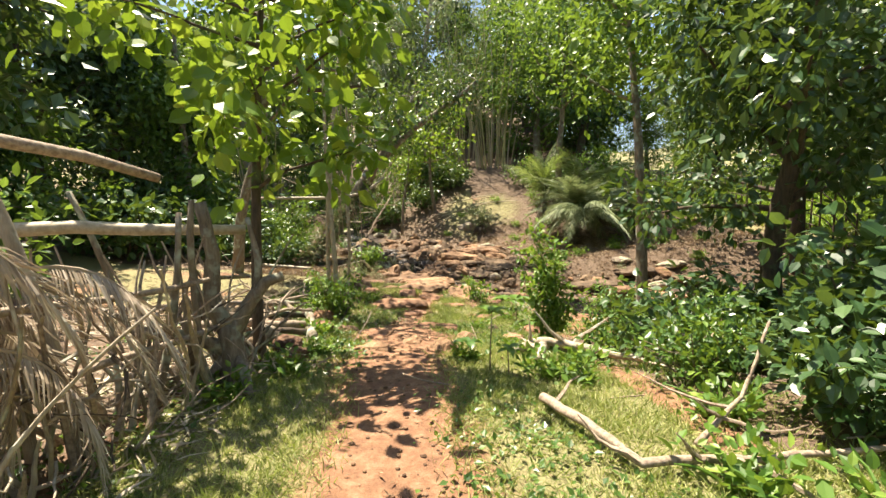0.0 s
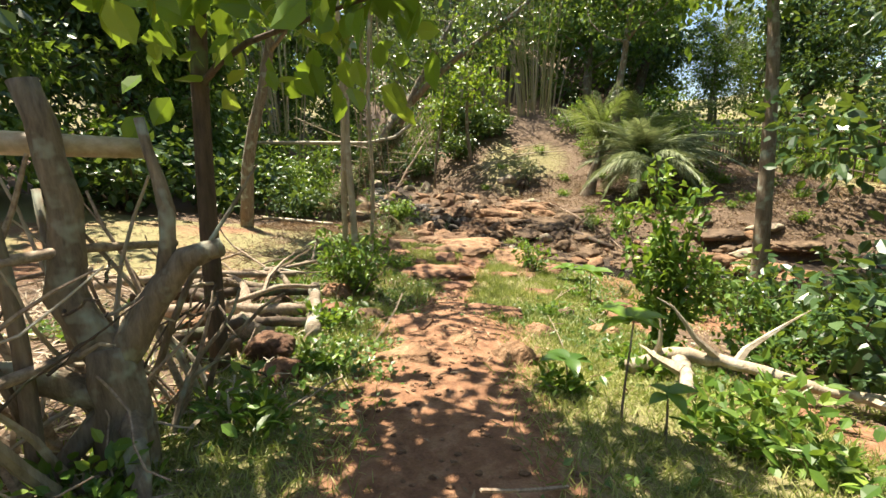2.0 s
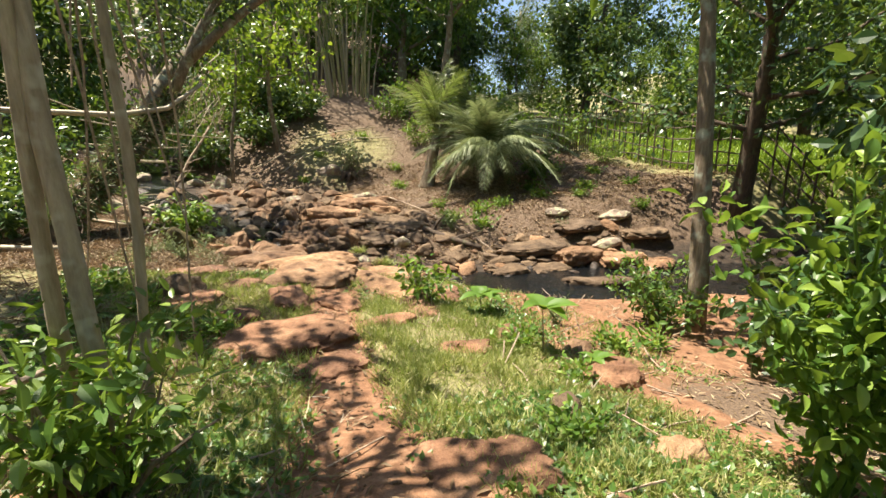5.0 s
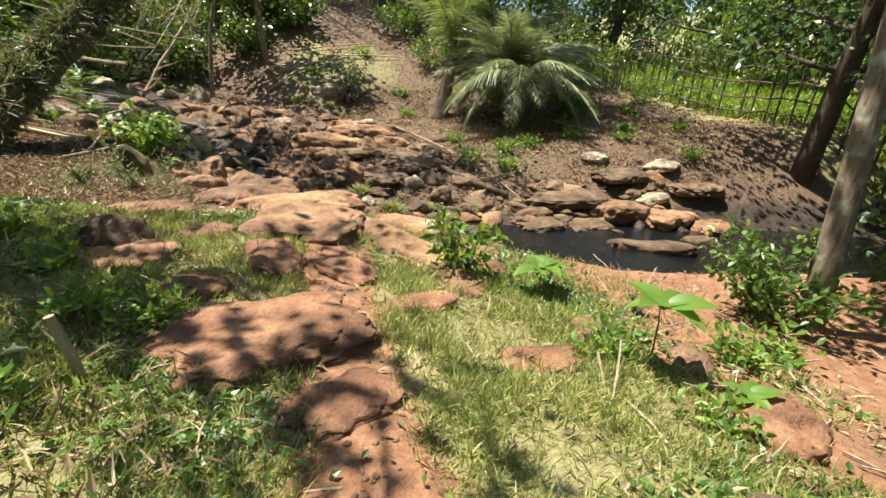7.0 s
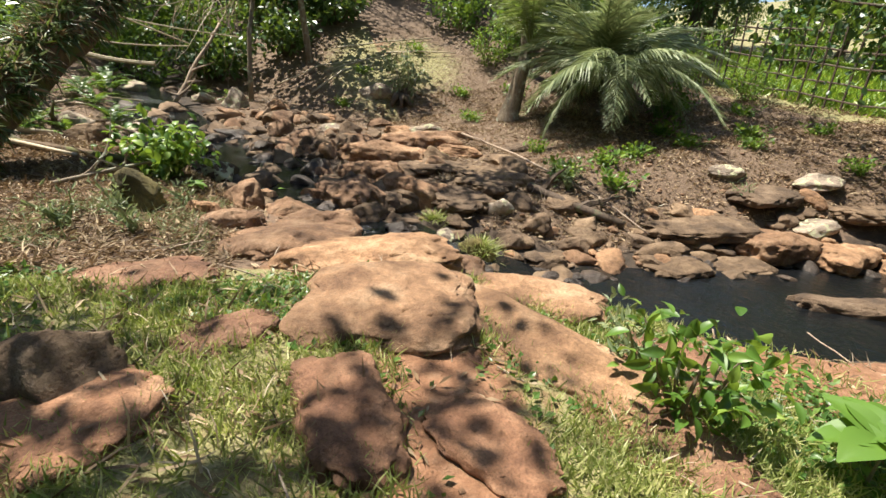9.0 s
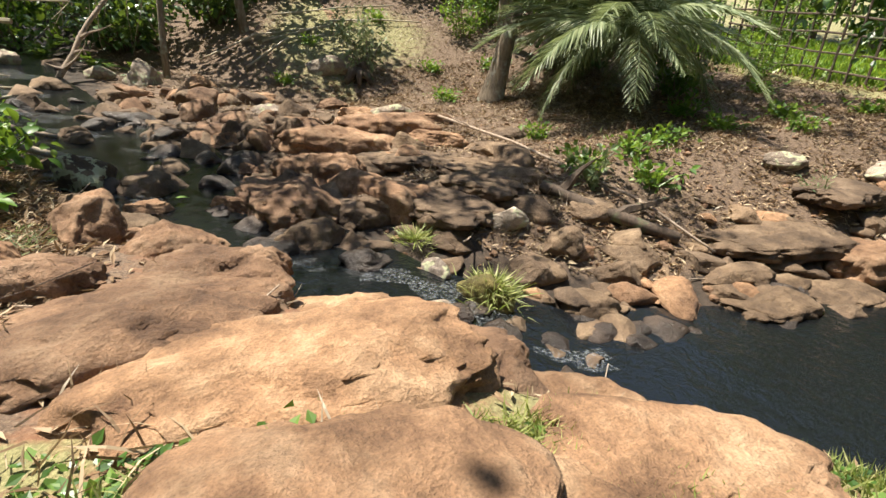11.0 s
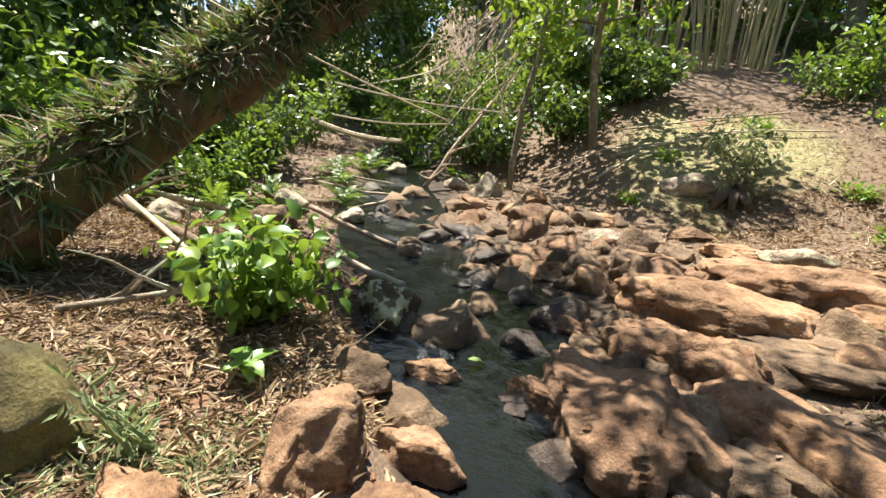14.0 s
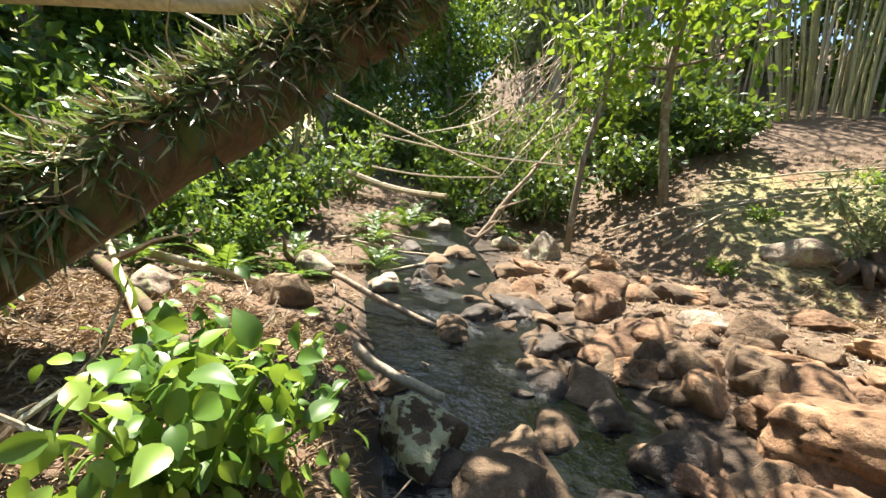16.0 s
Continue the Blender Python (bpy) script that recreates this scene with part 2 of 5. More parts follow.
# ---- mesh helpers ----
class Shape:
    """Gathers vertices and faces for one mesh."""

    def __init__(self):
        self.v, self.f, self.n = [], [], 0

    def add(self, verts, faces):
        verts = np.asarray(verts, float).reshape(-1, 3)
        self.v.append(verts)
        self.f += [tuple(i + self.n for i in f) for f in faces]
        self.n += len(verts)

    def tube(self, points, radii, sides=7, rough=0.0, seed=0):
        rng = np.random.RandomState(seed)
        pts = [Vector(p) for p in points]
        if not isinstance(radii, (list, tuple)):
            radii = [radii] * len(pts)
        up, rings = Vector((0.31, 0.77, 0.55)), []
        for i, p in enumerate(pts):
            axis = (pts[min(i + 1, len(pts) - 1)] - pts[max(i - 1, 0)]).normalized()
            a = axis.cross(up).normalized()
            b = axis.cross(a)
            up = -b if b.length < 0.01 else a.cross(axis)
            for k in range(sides):
                w = 2 * math.pi * k / sides
                r = radii[i] * (1 + rough * rng.uniform(-1, 1))
                rings.append(p + a * (math.cos(w) * r) + b * (math.sin(w) * r))
        faces = []
        for i in range(len(pts) - 1):
            for k in range(sides):
                k2 = (k + 1) % sides
                faces.append((i * sides + k, i * sides + k2, (i + 1) * sides + k2, (i + 1) * sides + k))
        faces.append(tuple(range(sides - 1, -1, -1)))
        faces.append(tuple(range((len(pts) - 1) * sides, len(pts) * sides)))
        self.add([tuple(v) for v in rings], faces)
        return self

    def leaves(self, pos, way, size, template, rng, width=1.0, flat=0.6):
        """One leaf per row: its foot, the way it points and its length."""
        pos, way = np.asarray(pos, float), np.asarray(way, float)
        n = len(pos)
        if n == 0:
            return self
        size = np.broadcast_to(np.asarray(size, float), (n,))
        y = way / (np.linalg.norm(way, axis=1, keepdims=True) + 1e-9)
        up = rng.normal(0, 1 - flat + 0.05, (n, 3)) + np.array([0, 0, flat])
        x = np.cross(y, up)
        x /= np.linalg.norm(x, axis=1, keepdims=True) + 1e-9
        z = np.cross(x, y)
        tv, tf = template
        tv = np.asarray(tv, float)
        verts = pos[:, None, :] + size[:, None, None] * (
            (tv[None, :, 0, None] * width) * x[:, None, :] + tv[None, :, 1, None] * y[:, None, :] + tv[None, :, 2, None] * z[:, None, :])
        m = len(tv)
        base = (np.arange(n) * m)
        for f in tf:
            self.f += [tuple(r) for r in (base[:, None] + np.array(f)[None, :] + self.n).tolist()]
        self.v.append(verts.reshape(-1, 3))
        self.n += n * m
        return self

    def mesh(self, name, material, smooth=False):
        data = bpy.data.meshes.new(name)
        data.from_pydata(np.concatenate(self.v).tolist(), [], self.f)
        data.materials.append(material)
        if smooth:
            data.polygons.foreach_set("use_smooth", [True] * len(data.polygons))
        data.update()
        return data


OVAL = ([(0, 0, 0), (-.25, .28, .05), (-.24, .62, .03), (0, 1, -.10), (.24, .62, .03), (.25, .28, .05), (0, .3, -.02), (0, .66, -.04)],
        [(0, 6, 1), (1, 6, 7, 2), (2, 7, 3), (0, 5, 6), (5, 4, 7, 6), (4, 3, 7)])
DIAMOND = ([(0, 0, 0), (-.24, .45, .05), (0, 1, -.06), (.24, .45, .05)], [(0, 2, 1), (0, 3, 2)])
BLADE = ([(-.035, 0, 0), (.035, 0, 0), (.028, .55, .02), (-.028, .55, .02), (0, 1, -.12)], [(0, 1, 2, 3), (3, 2, 4)])
def broad_leaf(steps=6, cup=.10):
    """A pointed oval leaf with a sunken midrib, arching at the tip."""
    v, f = [], []
    for i in range(steps + 1):
        u = i / steps
        w = .30 * math.sin(math.pi * min(1, u * .93 + .05) ** .85)
        arch = .10 * math.sin(u * 2.2) - .22 * u * u
        v += [(-w, u, arch + cup * w * 2.2), (-w * .5, u, arch + cup * w * .8), (0, u, arch - .012), (w * .5, u, arch + cup * w * .8), (w, u, arch + cup * w * 2.2)]
    for i in range(steps):
        f += [(5 * i + k, 5 * i + k + 1, 5 * i + k + 6, 5 * i + k + 5) for k in range(4)]
    return v, f


BROAD = broad_leaf()
STRIP = ([(-.04, 0, 0), (.04, 0, 0), (.055, .4, -.02), (-.055, .4, -.02), (0, 1, -.22)], [(0, 1, 2, 3), (3, 2, 4)])


def part(name, shape, material, parent=None, label="", smooth=False):
    """One mesh under a thing or a part; shape: a Shape or a ready mesh."""
    data = shape.mesh(name, material, smooth) if isinstance(shape, Shape) else shape
    ob = new(name, data)
    ob.parent = parent
    if label:
        tagged(ob, label)
    return ob


def thing(name, label, category, group="", at=(0, 0, 0), turn=0.0, size=1.0):
    ob = new(name)
    ob.empty_display_size = 0.1
    ob.location, ob.rotation_euler, ob.scale = at, (0, 0, radians(turn)), (size, size, size)
    return tagged(ob, label, category, group)


# ---- lie of the land ----
STREAM = np.array([(-9, 38, 3.2, .4), (-6, 27, 1.0, .4), (-4.2, 20.5, .02, .45), (-3.2, 18, -.38, .7), (-2.05, 16.3, -.62, .8), (-1.15, 14.9, -.82, .75),
                   (-.5, 13.75, -.92, .5), (.3, 12.7, -1.02, .4), (1.2, 11.9, -1.24, .5), (2.6, 11.2, -1.28, .8), (4.2, 11, -1.3, .95), (8, 10, -1.42, 1.2), (18, 6, -1.9, 1.2)], float)


def soft(x):
    x = np.clip(x, 0, 1)
    return x * x * (3 - 2 * x)


WAVES = np.random.RandomState(3).uniform(-1, 1, (24, 4))


def ripple(x, y, scale):
    """Smooth uneven relief from a sum of waves, about -1 to 1."""
    s = np.zeros(np.broadcast(x, y).shape)
    for a, b, c, d in WAVES:
        s = s + np.sin((a * x + b * y) * scale * 3.1 + c * 40) * (0.6 + 0.4 * d)
    return s / 5.0


def stream_at(x, y):
    """Distance from the stream's middle line, side, water level and half width."""
    best = np.full(np.shape(x), 1e9)
    side, level, half = np.zeros(np.shape(x)), np.zeros(np.shape(x)), np.zeros(np.shape(x))
    for a, b in zip(STREAM[:-1], STREAM[1:]):
        ux, uy = b[0] - a[0], b[1] - a[1]
        k = np.clip(((x - a[0]) * ux + (y - a[1]) * uy) / (ux * ux + uy * uy), 0, 1)
        dx, dy = x - a[0] - k * ux, y - a[1] - k * uy
        d = np.hypot(dx, dy)
        near = d < best
        best = np.where(near, d, best)
        side = np.where(near, np.sign(ux * dy - uy * dx), side)
        level = np.where(near, a[2] + k * (b[2] - a[2]), level)
        half = np.where(near, a[3] + k * (b[3] - a[3]), half)
    return best, side, level, half


def land(x, y):
    x, y = np.asarray(x, float), np.asarray(y, float)
    d, side, level, half = stream_at(x, y)
    near = np.interp(y, [-60, 0, 3.1, 6.2, 7.5, 10.5, 12.5, 14, 16, 18, 20, 25, 40, 120], [1.5, .08, .03, -.27, -.50, -.58, -.64, -.66, -.42, -.18, .16, .95, 4.2, 14])
    near = near + .10 * np.clip(-1 - x, 0, 60) * (1 - soft((y - 14.5) / 2.5)) + .12 * np.clip(-5 - x, 0, 60) * soft((y - 14.5) / 2.5) - .15 * np.clip(x + .4, 0, 4) * soft((y - 3) / 3) * soft((13 - y) / 2) + .12 * np.clip(-8 - x, 0, 60)
    rise = np.clip(y - 19 - 3.2 * soft((.8 - x) / 3.0), 0, 60)
    far = -.75 + .115 * np.clip(x - 1, 0, 14) + .125 * np.clip(y - 15, 0, 40) + .34 * rise
    far = far - .30 * rise * soft((x - 6) / 8) + 0.14 * np.clip(x - 26, 0, 60)
    bank = np.where(side > 0, far, near)
    reach = np.where(side > 0, 1.7 + 1.3 * soft((x - 1) / 2), .8)
    z = level - .11 + (bank - level + .11) * soft((d - half * .6) / reach)
    calm = soft(np.hypot(x, y - 8) / 60)
    return z + (.035 * ripple(x, y, 1.3) + .016 * ripple(y, x, 4.1)) * (1 - calm) + 0.5 * ripple(x, y, .12) * calm


def land_at(x, y):
    return float(land(np.array([x]), np.array([y]))[0])


# ---- ground and stream ----
def graded(lo, hi, step, out_lo, out_hi):
    inner = list(np.arange(lo, hi, step))
    a, s = inner[0], step
    left = []
    while a > out_lo:
        s *= 1.22
        a -= s
        left.append(a)
    b, s = inner[-1], step
    right = []
    while b < out_hi:
        s *= 1.22
        b += s
        right.append(b)
    return np.array(left[::-1] + inner + right)


def path_middle(y):
    return np.interp(y, [-5, 0, 3, 5, 7, 9, 11], [-.15, -.1, -.3, -.45, -.55, -.4, -.2])


def covers(x, y):
    """Grass, litter and damp shares of the ground at a place."""
    d, side, level, half = stream_at(x, y)
    patch = .5 + .5 * ripple(x, y, 1.1)
    trod = np.exp(-((x - path_middle(y)) / np.interp(y, [0, 3, 5, 6, 7, 8, 12], [.36, .46, .62, .5, .22, .2, .2])) ** 2)
    grass = np.where(side < 0, .78 - .85 * trod + .35 * (patch - .5), .1)
    grass = np.where((side < 0) & (y > 5.0), grass - .16 * soft((y - 5) / 1.5) + .12 * soft((-.7 - x) / .6) + .3 * np.exp(-(((x - .45) / .75) ** 2 + ((y - 8.6) / 1.2) ** 2)), grass)
    grass = np.where((x > 1.5) & (y > 2.5), grass - .45, grass)
    grass = np.where((x < -1.75) & (y < 7.5), grass - .6, grass)
    grass = np.where((side < 0) & (y > 11.5), .12 + .3 * (patch - .5), grass)
    grass = np.where((side > 0) & (x > 9.8), .95, grass)
    litter = np.where(side > 0, .8 + .3 * (patch - .5), .12)
    litter = np.where((side < 0) & (y > 10.8), .48 + .37 * soft((-1.0 - x) / .6), litter)
    litter = np.where((side < 0) & (x > 1.8), .75 - .6 * soft((y - 6.5) / 1.5), litter)
    litter = np.where((side < 0) & (x < -1.0) & (y > 7) & (y < 11.5), .5 + .5 * (patch - .5), litter)
    litter = np.where((side < 0) & (x < -1.8), .66 + .3 * (patch - .5) - .36 * soft((y - 5.5) / 1.5) * soft((11.5 - y) / 1.5), litter)
    grass = np.where((side < 0) & (x < -2.2) & (y > 6.2) & (y < 11), .62 + .8 * (patch - .5), grass)
    away = soft((np.hypot(x - 1, y - 11) - 14) / 8)
    grass, litter = grass + .5 * away * (side < 0), litter + .4 * away
    glade = np.exp(-(((x - 2.4) / 2.3) ** 2 + ((y - 21.6) / 2.8) ** 2))
    litter = litter - .15 * glade
    grass = grass + 1.1 * glade
    damp = np.maximum(1.0 - soft((d - half * .8) / .55), .75 * (side > 0) * (1.0 - soft((d - half - .3) / 1.0)))
    return np.clip(grass, 0, 1), np.clip(litter, 0, 1), np.clip(damp, 0, 1)


gx, gy = graded(-6.5, 8.0, 0.075, -300, 300), graded(-1.0, 22.0, 0.08, -300, 420)
GX, GY = np.meshgrid(gx, gy)
GZ = land(GX, GY)
nx, ny = len(gx), len(gy)
idx = np.arange(nx * ny).reshape(ny, nx)
quads = np.stack([idx[:-1, :-1], idx[:-1, 1:], idx[1:, 1:], idx[1:, :-1]], -1).reshape(-1, 4)
ground_data = bpy.data.meshes.new("ground")
ground_data.from_pydata(np.stack([GX, GY, GZ], -1).reshape(-1, 3).tolist(), [], quads.tolist())
cover_r, cover_g, cover_b = covers(GX.ravel(), GY.ravel())
attr = ground_data.attributes.new("cover", "FLOAT_COLOR", "POINT")
attr.data.foreach_set("color", np.stack([cover_r, cover_g, cover_b, np.ones(nx * ny)], -1).ravel())
ground_data.polygons.foreach_set("use_smooth", [True] * len(quads))
ground_data.materials.append(SOIL)
tagged(new("ground", ground_data), "red earth with grass and leaf litter", "ground", kind="structure")

# water ribbon
rows_w, n_across = [], 9
s_all = np.concatenate([np.linspace(i, i + 1, 24, endpoint=False) for i in range(1, len(STREAM) - 1)])
for s in s_all:
    i, k = int(s), s - int(s)
    p = STREAM[i] * (1 - k) + STREAM[i + 1] * k
    u = STREAM[i + 1][:2] - STREAM[i][:2]
    if k < .5 and i > 0:
        u = u * (.5 + k) + (STREAM[i][:2] - STREAM[i - 1][:2]) * (.5 - k)
    elif i + 2 < len(STREAM):
        u = u * (1.5 - k) + (STREAM[i + 2][:2] - STREAM[i + 1][:2]) * (k - .5)
    u = u / np.linalg.norm(u)
    rows_w.append([(p[0] - u[1] * w, p[1] + u[0] * w, p[2] + .012 * float(ripple(np.array(p[0] * 2 + w), np.array(p[1] * 2), 2.0))) for w in np.linspace(-p[3] * 1.35, p[3] * 1.35, n_across)])
ws = Shape()
ws.add([v for r in rows_w for v in r], [(i * n_across + k, i * n_across + k + 1, (i + 1) * n_across + k + 1, (i + 1) * n_across + k) for i in range(len(rows_w) - 1) for k in range(n_across - 1)])
tagged(part("water", ws, WATER, smooth=True), "dark clear shallow stream water", "water", kind="structure")


# ---- rocks ----
def rock_mesh(seed, material, subdiv=3, cuts=9, rough=0.24):
    """A worn stone about 1 across: a ball cut by flat planes, with coarse and fine relief."""
    rng = random.Random(seed)
    bm = bmesh.new()
    bmesh.ops.create_icosphere(bm, subdivisions=subdiv, radius=0.5)
    planes = []
    for _ in range(cuts):
        v = Vector((rng.uniform(-1, 1), rng.uniform(-1, 1), rng.uniform(-.3, 1.2))).normalized()
        planes.append((v, rng.uniform(.25, .40)))
    off = Vector((seed * 3.7, seed * 1.3, seed * 2.1))
    for v in bm.verts:
        co = v.co.copy()
        for nrm, dist in planes:
            over = co.dot(nrm) - dist
            if over > 0:
                co -= nrm * over * 0.95
        co *= 1 + rough * noise.noise(co * 2.2 + off) + rough * .45 * noise.noise(co * 6.0 + off) + rough * .25 * noise.noise(co * 15.0 + off)
        near2 = noise.voronoi(co * 2.3 + off)[0]
        co *= 1 - .09 * max(0.0, 1 - (near2[1] - near2[0]) / .10) ** 1.5
        v.co = co
    data = bpy.data.meshes.new("stone")
    bm.to_mesh(data)
    bm.free()
    data.materials.append(material)
    data.polygons.foreach_set("use_smooth", [True] * len(data.polygons))
    return data


def slab_mesh(seed, material, layers=3.2):
    """A bedded slab about 1 across: flat steps on top, broken rounded sides, open joints."""
    bm = bmesh.new()
    bmesh.ops.create_icosphere(bm, subdivisions=5, radius=0.5)
    off = Vector((seed * 2.9 + 40, seed * 1.7, seed * 3.3))
    for v in bm.verts:
        d = v.co.normalized()
        flat = (abs(d.x) ** 3.2 + abs(d.y) ** 3.2 + abs(d.z) ** 3.2) ** (-1 / 3.2)
        co = d * (.5 * flat)
        out = 1 + .26 * noise.noise(Vector((d.x, d.y, 0)) * 1.6 + off) + .10 * noise.noise(Vector((d.x, d.y, d.z * .4)) * 5 + off)
        co.x, co.y = co.x * out, co.y * out
        lift = (.5 + noise.noise(Vector((co.x, co.y, 0)) * 1.9 + off)) * layers
        step = math.floor(lift) + min(1.0, max(0.0, (lift - math.floor(lift) - .32) / .36))
        co.z += max(0.0, d.z) * (step / layers - .5) * .28
        w = noise.voronoi(Vector((co.x * 2.6, co.y * 2.6, co.z * .5)) + off)[0]
        crack = max(0.0, 1 - (w[1] - w[0]) / .07) ** 1.3
        co *= 1 - .13 * crack
        co *= 1 + .05 * noise.noise(co * 5.0 + off) + .025 * noise.noise(co * 14.0 + off) + .012 * noise.noise(co * 32.0 + off)
        v.co = co
    data = bpy.data.meshes.new("slab")
    bm.to_mesh(data)
    bm.free()
    data.materials.append(material)
    data.polygons.foreach_set("use_smooth", [True] * len(data.polygons))
    return data


KINDS = {"red": ROCK_RED, "brown": ROCK_BROWN, "wet": ROCK_WET, "pale": ROCK_PALE, "lichen": ROCK_LICHEN, "moss": ROCK_MOSS}
WORDS = {"red": "worn red-brown boulder with rounded edges", "brown": "dusty brown stone half sunk in the ground", "wet": "dark wet stone in the stream bed",
         "pale": "pale sunlit weathered boulder on the bank", "lichen": "dark boulder with pale lichen patches", "moss": "low yellow-green moss-covered stone"}
ROCK_EARTH = rock_material("laterite", (0.13, 0.064, 0.037), (0.28, 0.150, 0.086), (0.43, 0.27, 0.165))
STONES = {k: [rock_mesh(10 * i + s, m, 5 if k == "red" else 4) for s in range(4)] for i, (k, m) in enumerate(KINDS.items())}
PEBBLES = {k: [rock_mesh(200 + 10 * i + s, m, 3, 10) for s in range(4)] for i, (k, m) in enumerate(KINDS.items()) if k in ("red", "brown", "wet", "pale")}
STONES["slab"] = [slab_mesh(400 + s, ROCK_RED) for s in range(4)]
STONES["bed"] = [slab_mesh(420 + s, ROCK_BROWN, 4.2) for s in range(4)]
STONES["earth"] = [slab_mesh(440 + s, ROCK_EARTH, 2.2) for s in range(4)]
WORDS.update(slab="sunlit red-brown rock ledge with worn cracks", bed="low brown bedrock slab under dry leaves", earth="smooth mound of red laterite in the grass")


def boulder(kind, x, y, sx, sy, sz, turn=0, sink=0.35, seed=0, tilt=(0, 0), z=None):
    ob = new("boulder", STONES[kind][seed % 4])
    d, side, level, half = [float(v[0]) for v in stream_at(np.array([x]), np.array([y]))]
    base = max(land_at(x, y), level - .03 if d < half else -9) if z is None else z
    ob.location = (x, y, base + sz * (0.42 - sink))
    ob.rotation_euler, ob.scale = (radians(tilt[0]), radians(tilt[1]), radians(turn)), (sx, sy, sz)
    return tagged(ob, WORDS[kind], "rock", "boulders by the stream")


# stones by the near bank
for k, (kind, x, y, sx, sy, sz, turn) in enumerate([
        ("pale", -1.95, 5.05, .42, .36, .36, 20), ("red", -2.45, 6.0, .5, .4, .36, 60), ("brown", -2.15, 6.05, .34, .3, .3, 10), ("brown", -4.1, 7.7, .7, .55, .4, 30),
        ("brown", -3.2, 6.9, .5, .4, .3, 80), ("red", -2.9, 7.2, .42, .36, .3, 0), ("brown", -2.4, 5.3, .3, .26, .26, 15), ("red", .05, 5.1, .4, .34, .32, 35),
        ("red", -.72, 4.95, .46, .4, .2, 10), ("red", -.35, 5.35, .3, .26, .16, 70), ("red", -1.55, 6.9, .42, .34, .22, 15), ("red", .32, 5.9, .36, .3, .2, 50),
        ("red", .95, 6.3, .46, .3, .24, 15), ("brown", .75, 6.9, .35, .3, .2, 80), ("earth", 1.55, 7.4, .5, .42, .26, 25), ("red", 1.75, 8.05, .5, .34, .22, 40),
        ("red", 1.2, 8.5, .5, .3, .2, 30), ("red", 1.9, 7.6, .6, .3, .2, 160), ("brown", -1.9, 5.6, .35, .3, .26, 5), ("red", -1.25, 5.9, .44, .36, .16, 40)]):
    boulder(kind, x, y, sx, sy, sz, turn, .4, k)
# worn rock ledges and laterite mounds
for k, (kind, x, y, sx, sy, sz, turn, sink) in enumerate([
        ("earth", -0.86, 8.62, 1.15, 0.75, 0.24, 10, 0.43), ("earth", -1.28, 9.3, 0.42, 0.36, 0.16, 0, 0.48), ("earth", -0.78, 9.85, 0.4, 0.78, 0.24, 12, 0.44), ("earth", -0.24, 9.56, 0.34, 0.55, 0.144, 25, 0.44), ("earth", -0.55, 8, 0.55, 0.35, 0.112, 20, 0.46),
        ("slab", -0.46, 10.72, 1, 1.05, 0.245, -14, 0.54), ("slab", 0.28, 10.3, 0.62, 1.75, 0.216, 24, 0.56), ("earth", 0.5, 9.5, 0.5, 0.9, 0.128, 18, 0.5), ("earth", 1, 9.9, 0.6, 0.8, 0.144, -25, 0.52), ("earth", -1.3, 10.5, 0.5, 0.34, 0.128, 30, 0.46),
        ("slab", -0.42, 11.6, 1.5, 0.75, 0.288, -8, 0.54), ("slab", -1, 12.1, 1.15, 0.75, 0.317, 20, 0.5), ("slab", 0.28, 11.62, 0.62, 0.6, 0.288, -20, 0.48), ("slab", 0.78, 11.55, 0.85, 0.62, 0.245, -28, 0.5), ("slab", -0.2, 12.25, 0.8, 0.5, 0.259, -22, 0.48),
        ("slab", -1.5, 12.55, 0.5, 0.36, 0.272, 15, 0.42), ("slab", -0.72, 12.6, 0.75, 0.5, 0.336, -12, 0.42), ("slab", 0.62, 10.85, 0.9, 0.55, 0.187, -34, 0.54), ("red", -1.75, 12.85, 0.42, 0.32, 0.3, 0, 0.34), ("earth", -1.75, 9.9, 0.7, 0.5, 0.16, 30, 0.48),
        ("earth", -1.9, 11.3, 0.9, 0.5, 0.144, 15, 0.46), ("earth", 0.1, 8.95, 0.6, 0.28, 0.096, 10, 0.48), ("earth", 0.62, 8.2, 0.5, 0.28, 0.096, -10, 0.48), ("earth", -0.9, 5.75, 0.6, 0.45, 0.128, 40, 0.46), ("earth", -0.1, 6.4, 0.7, 0.45, 0.112, -15, 0.48)]):
    boulder(kind, x, y, sx, sy, sz, turn, sink, k)
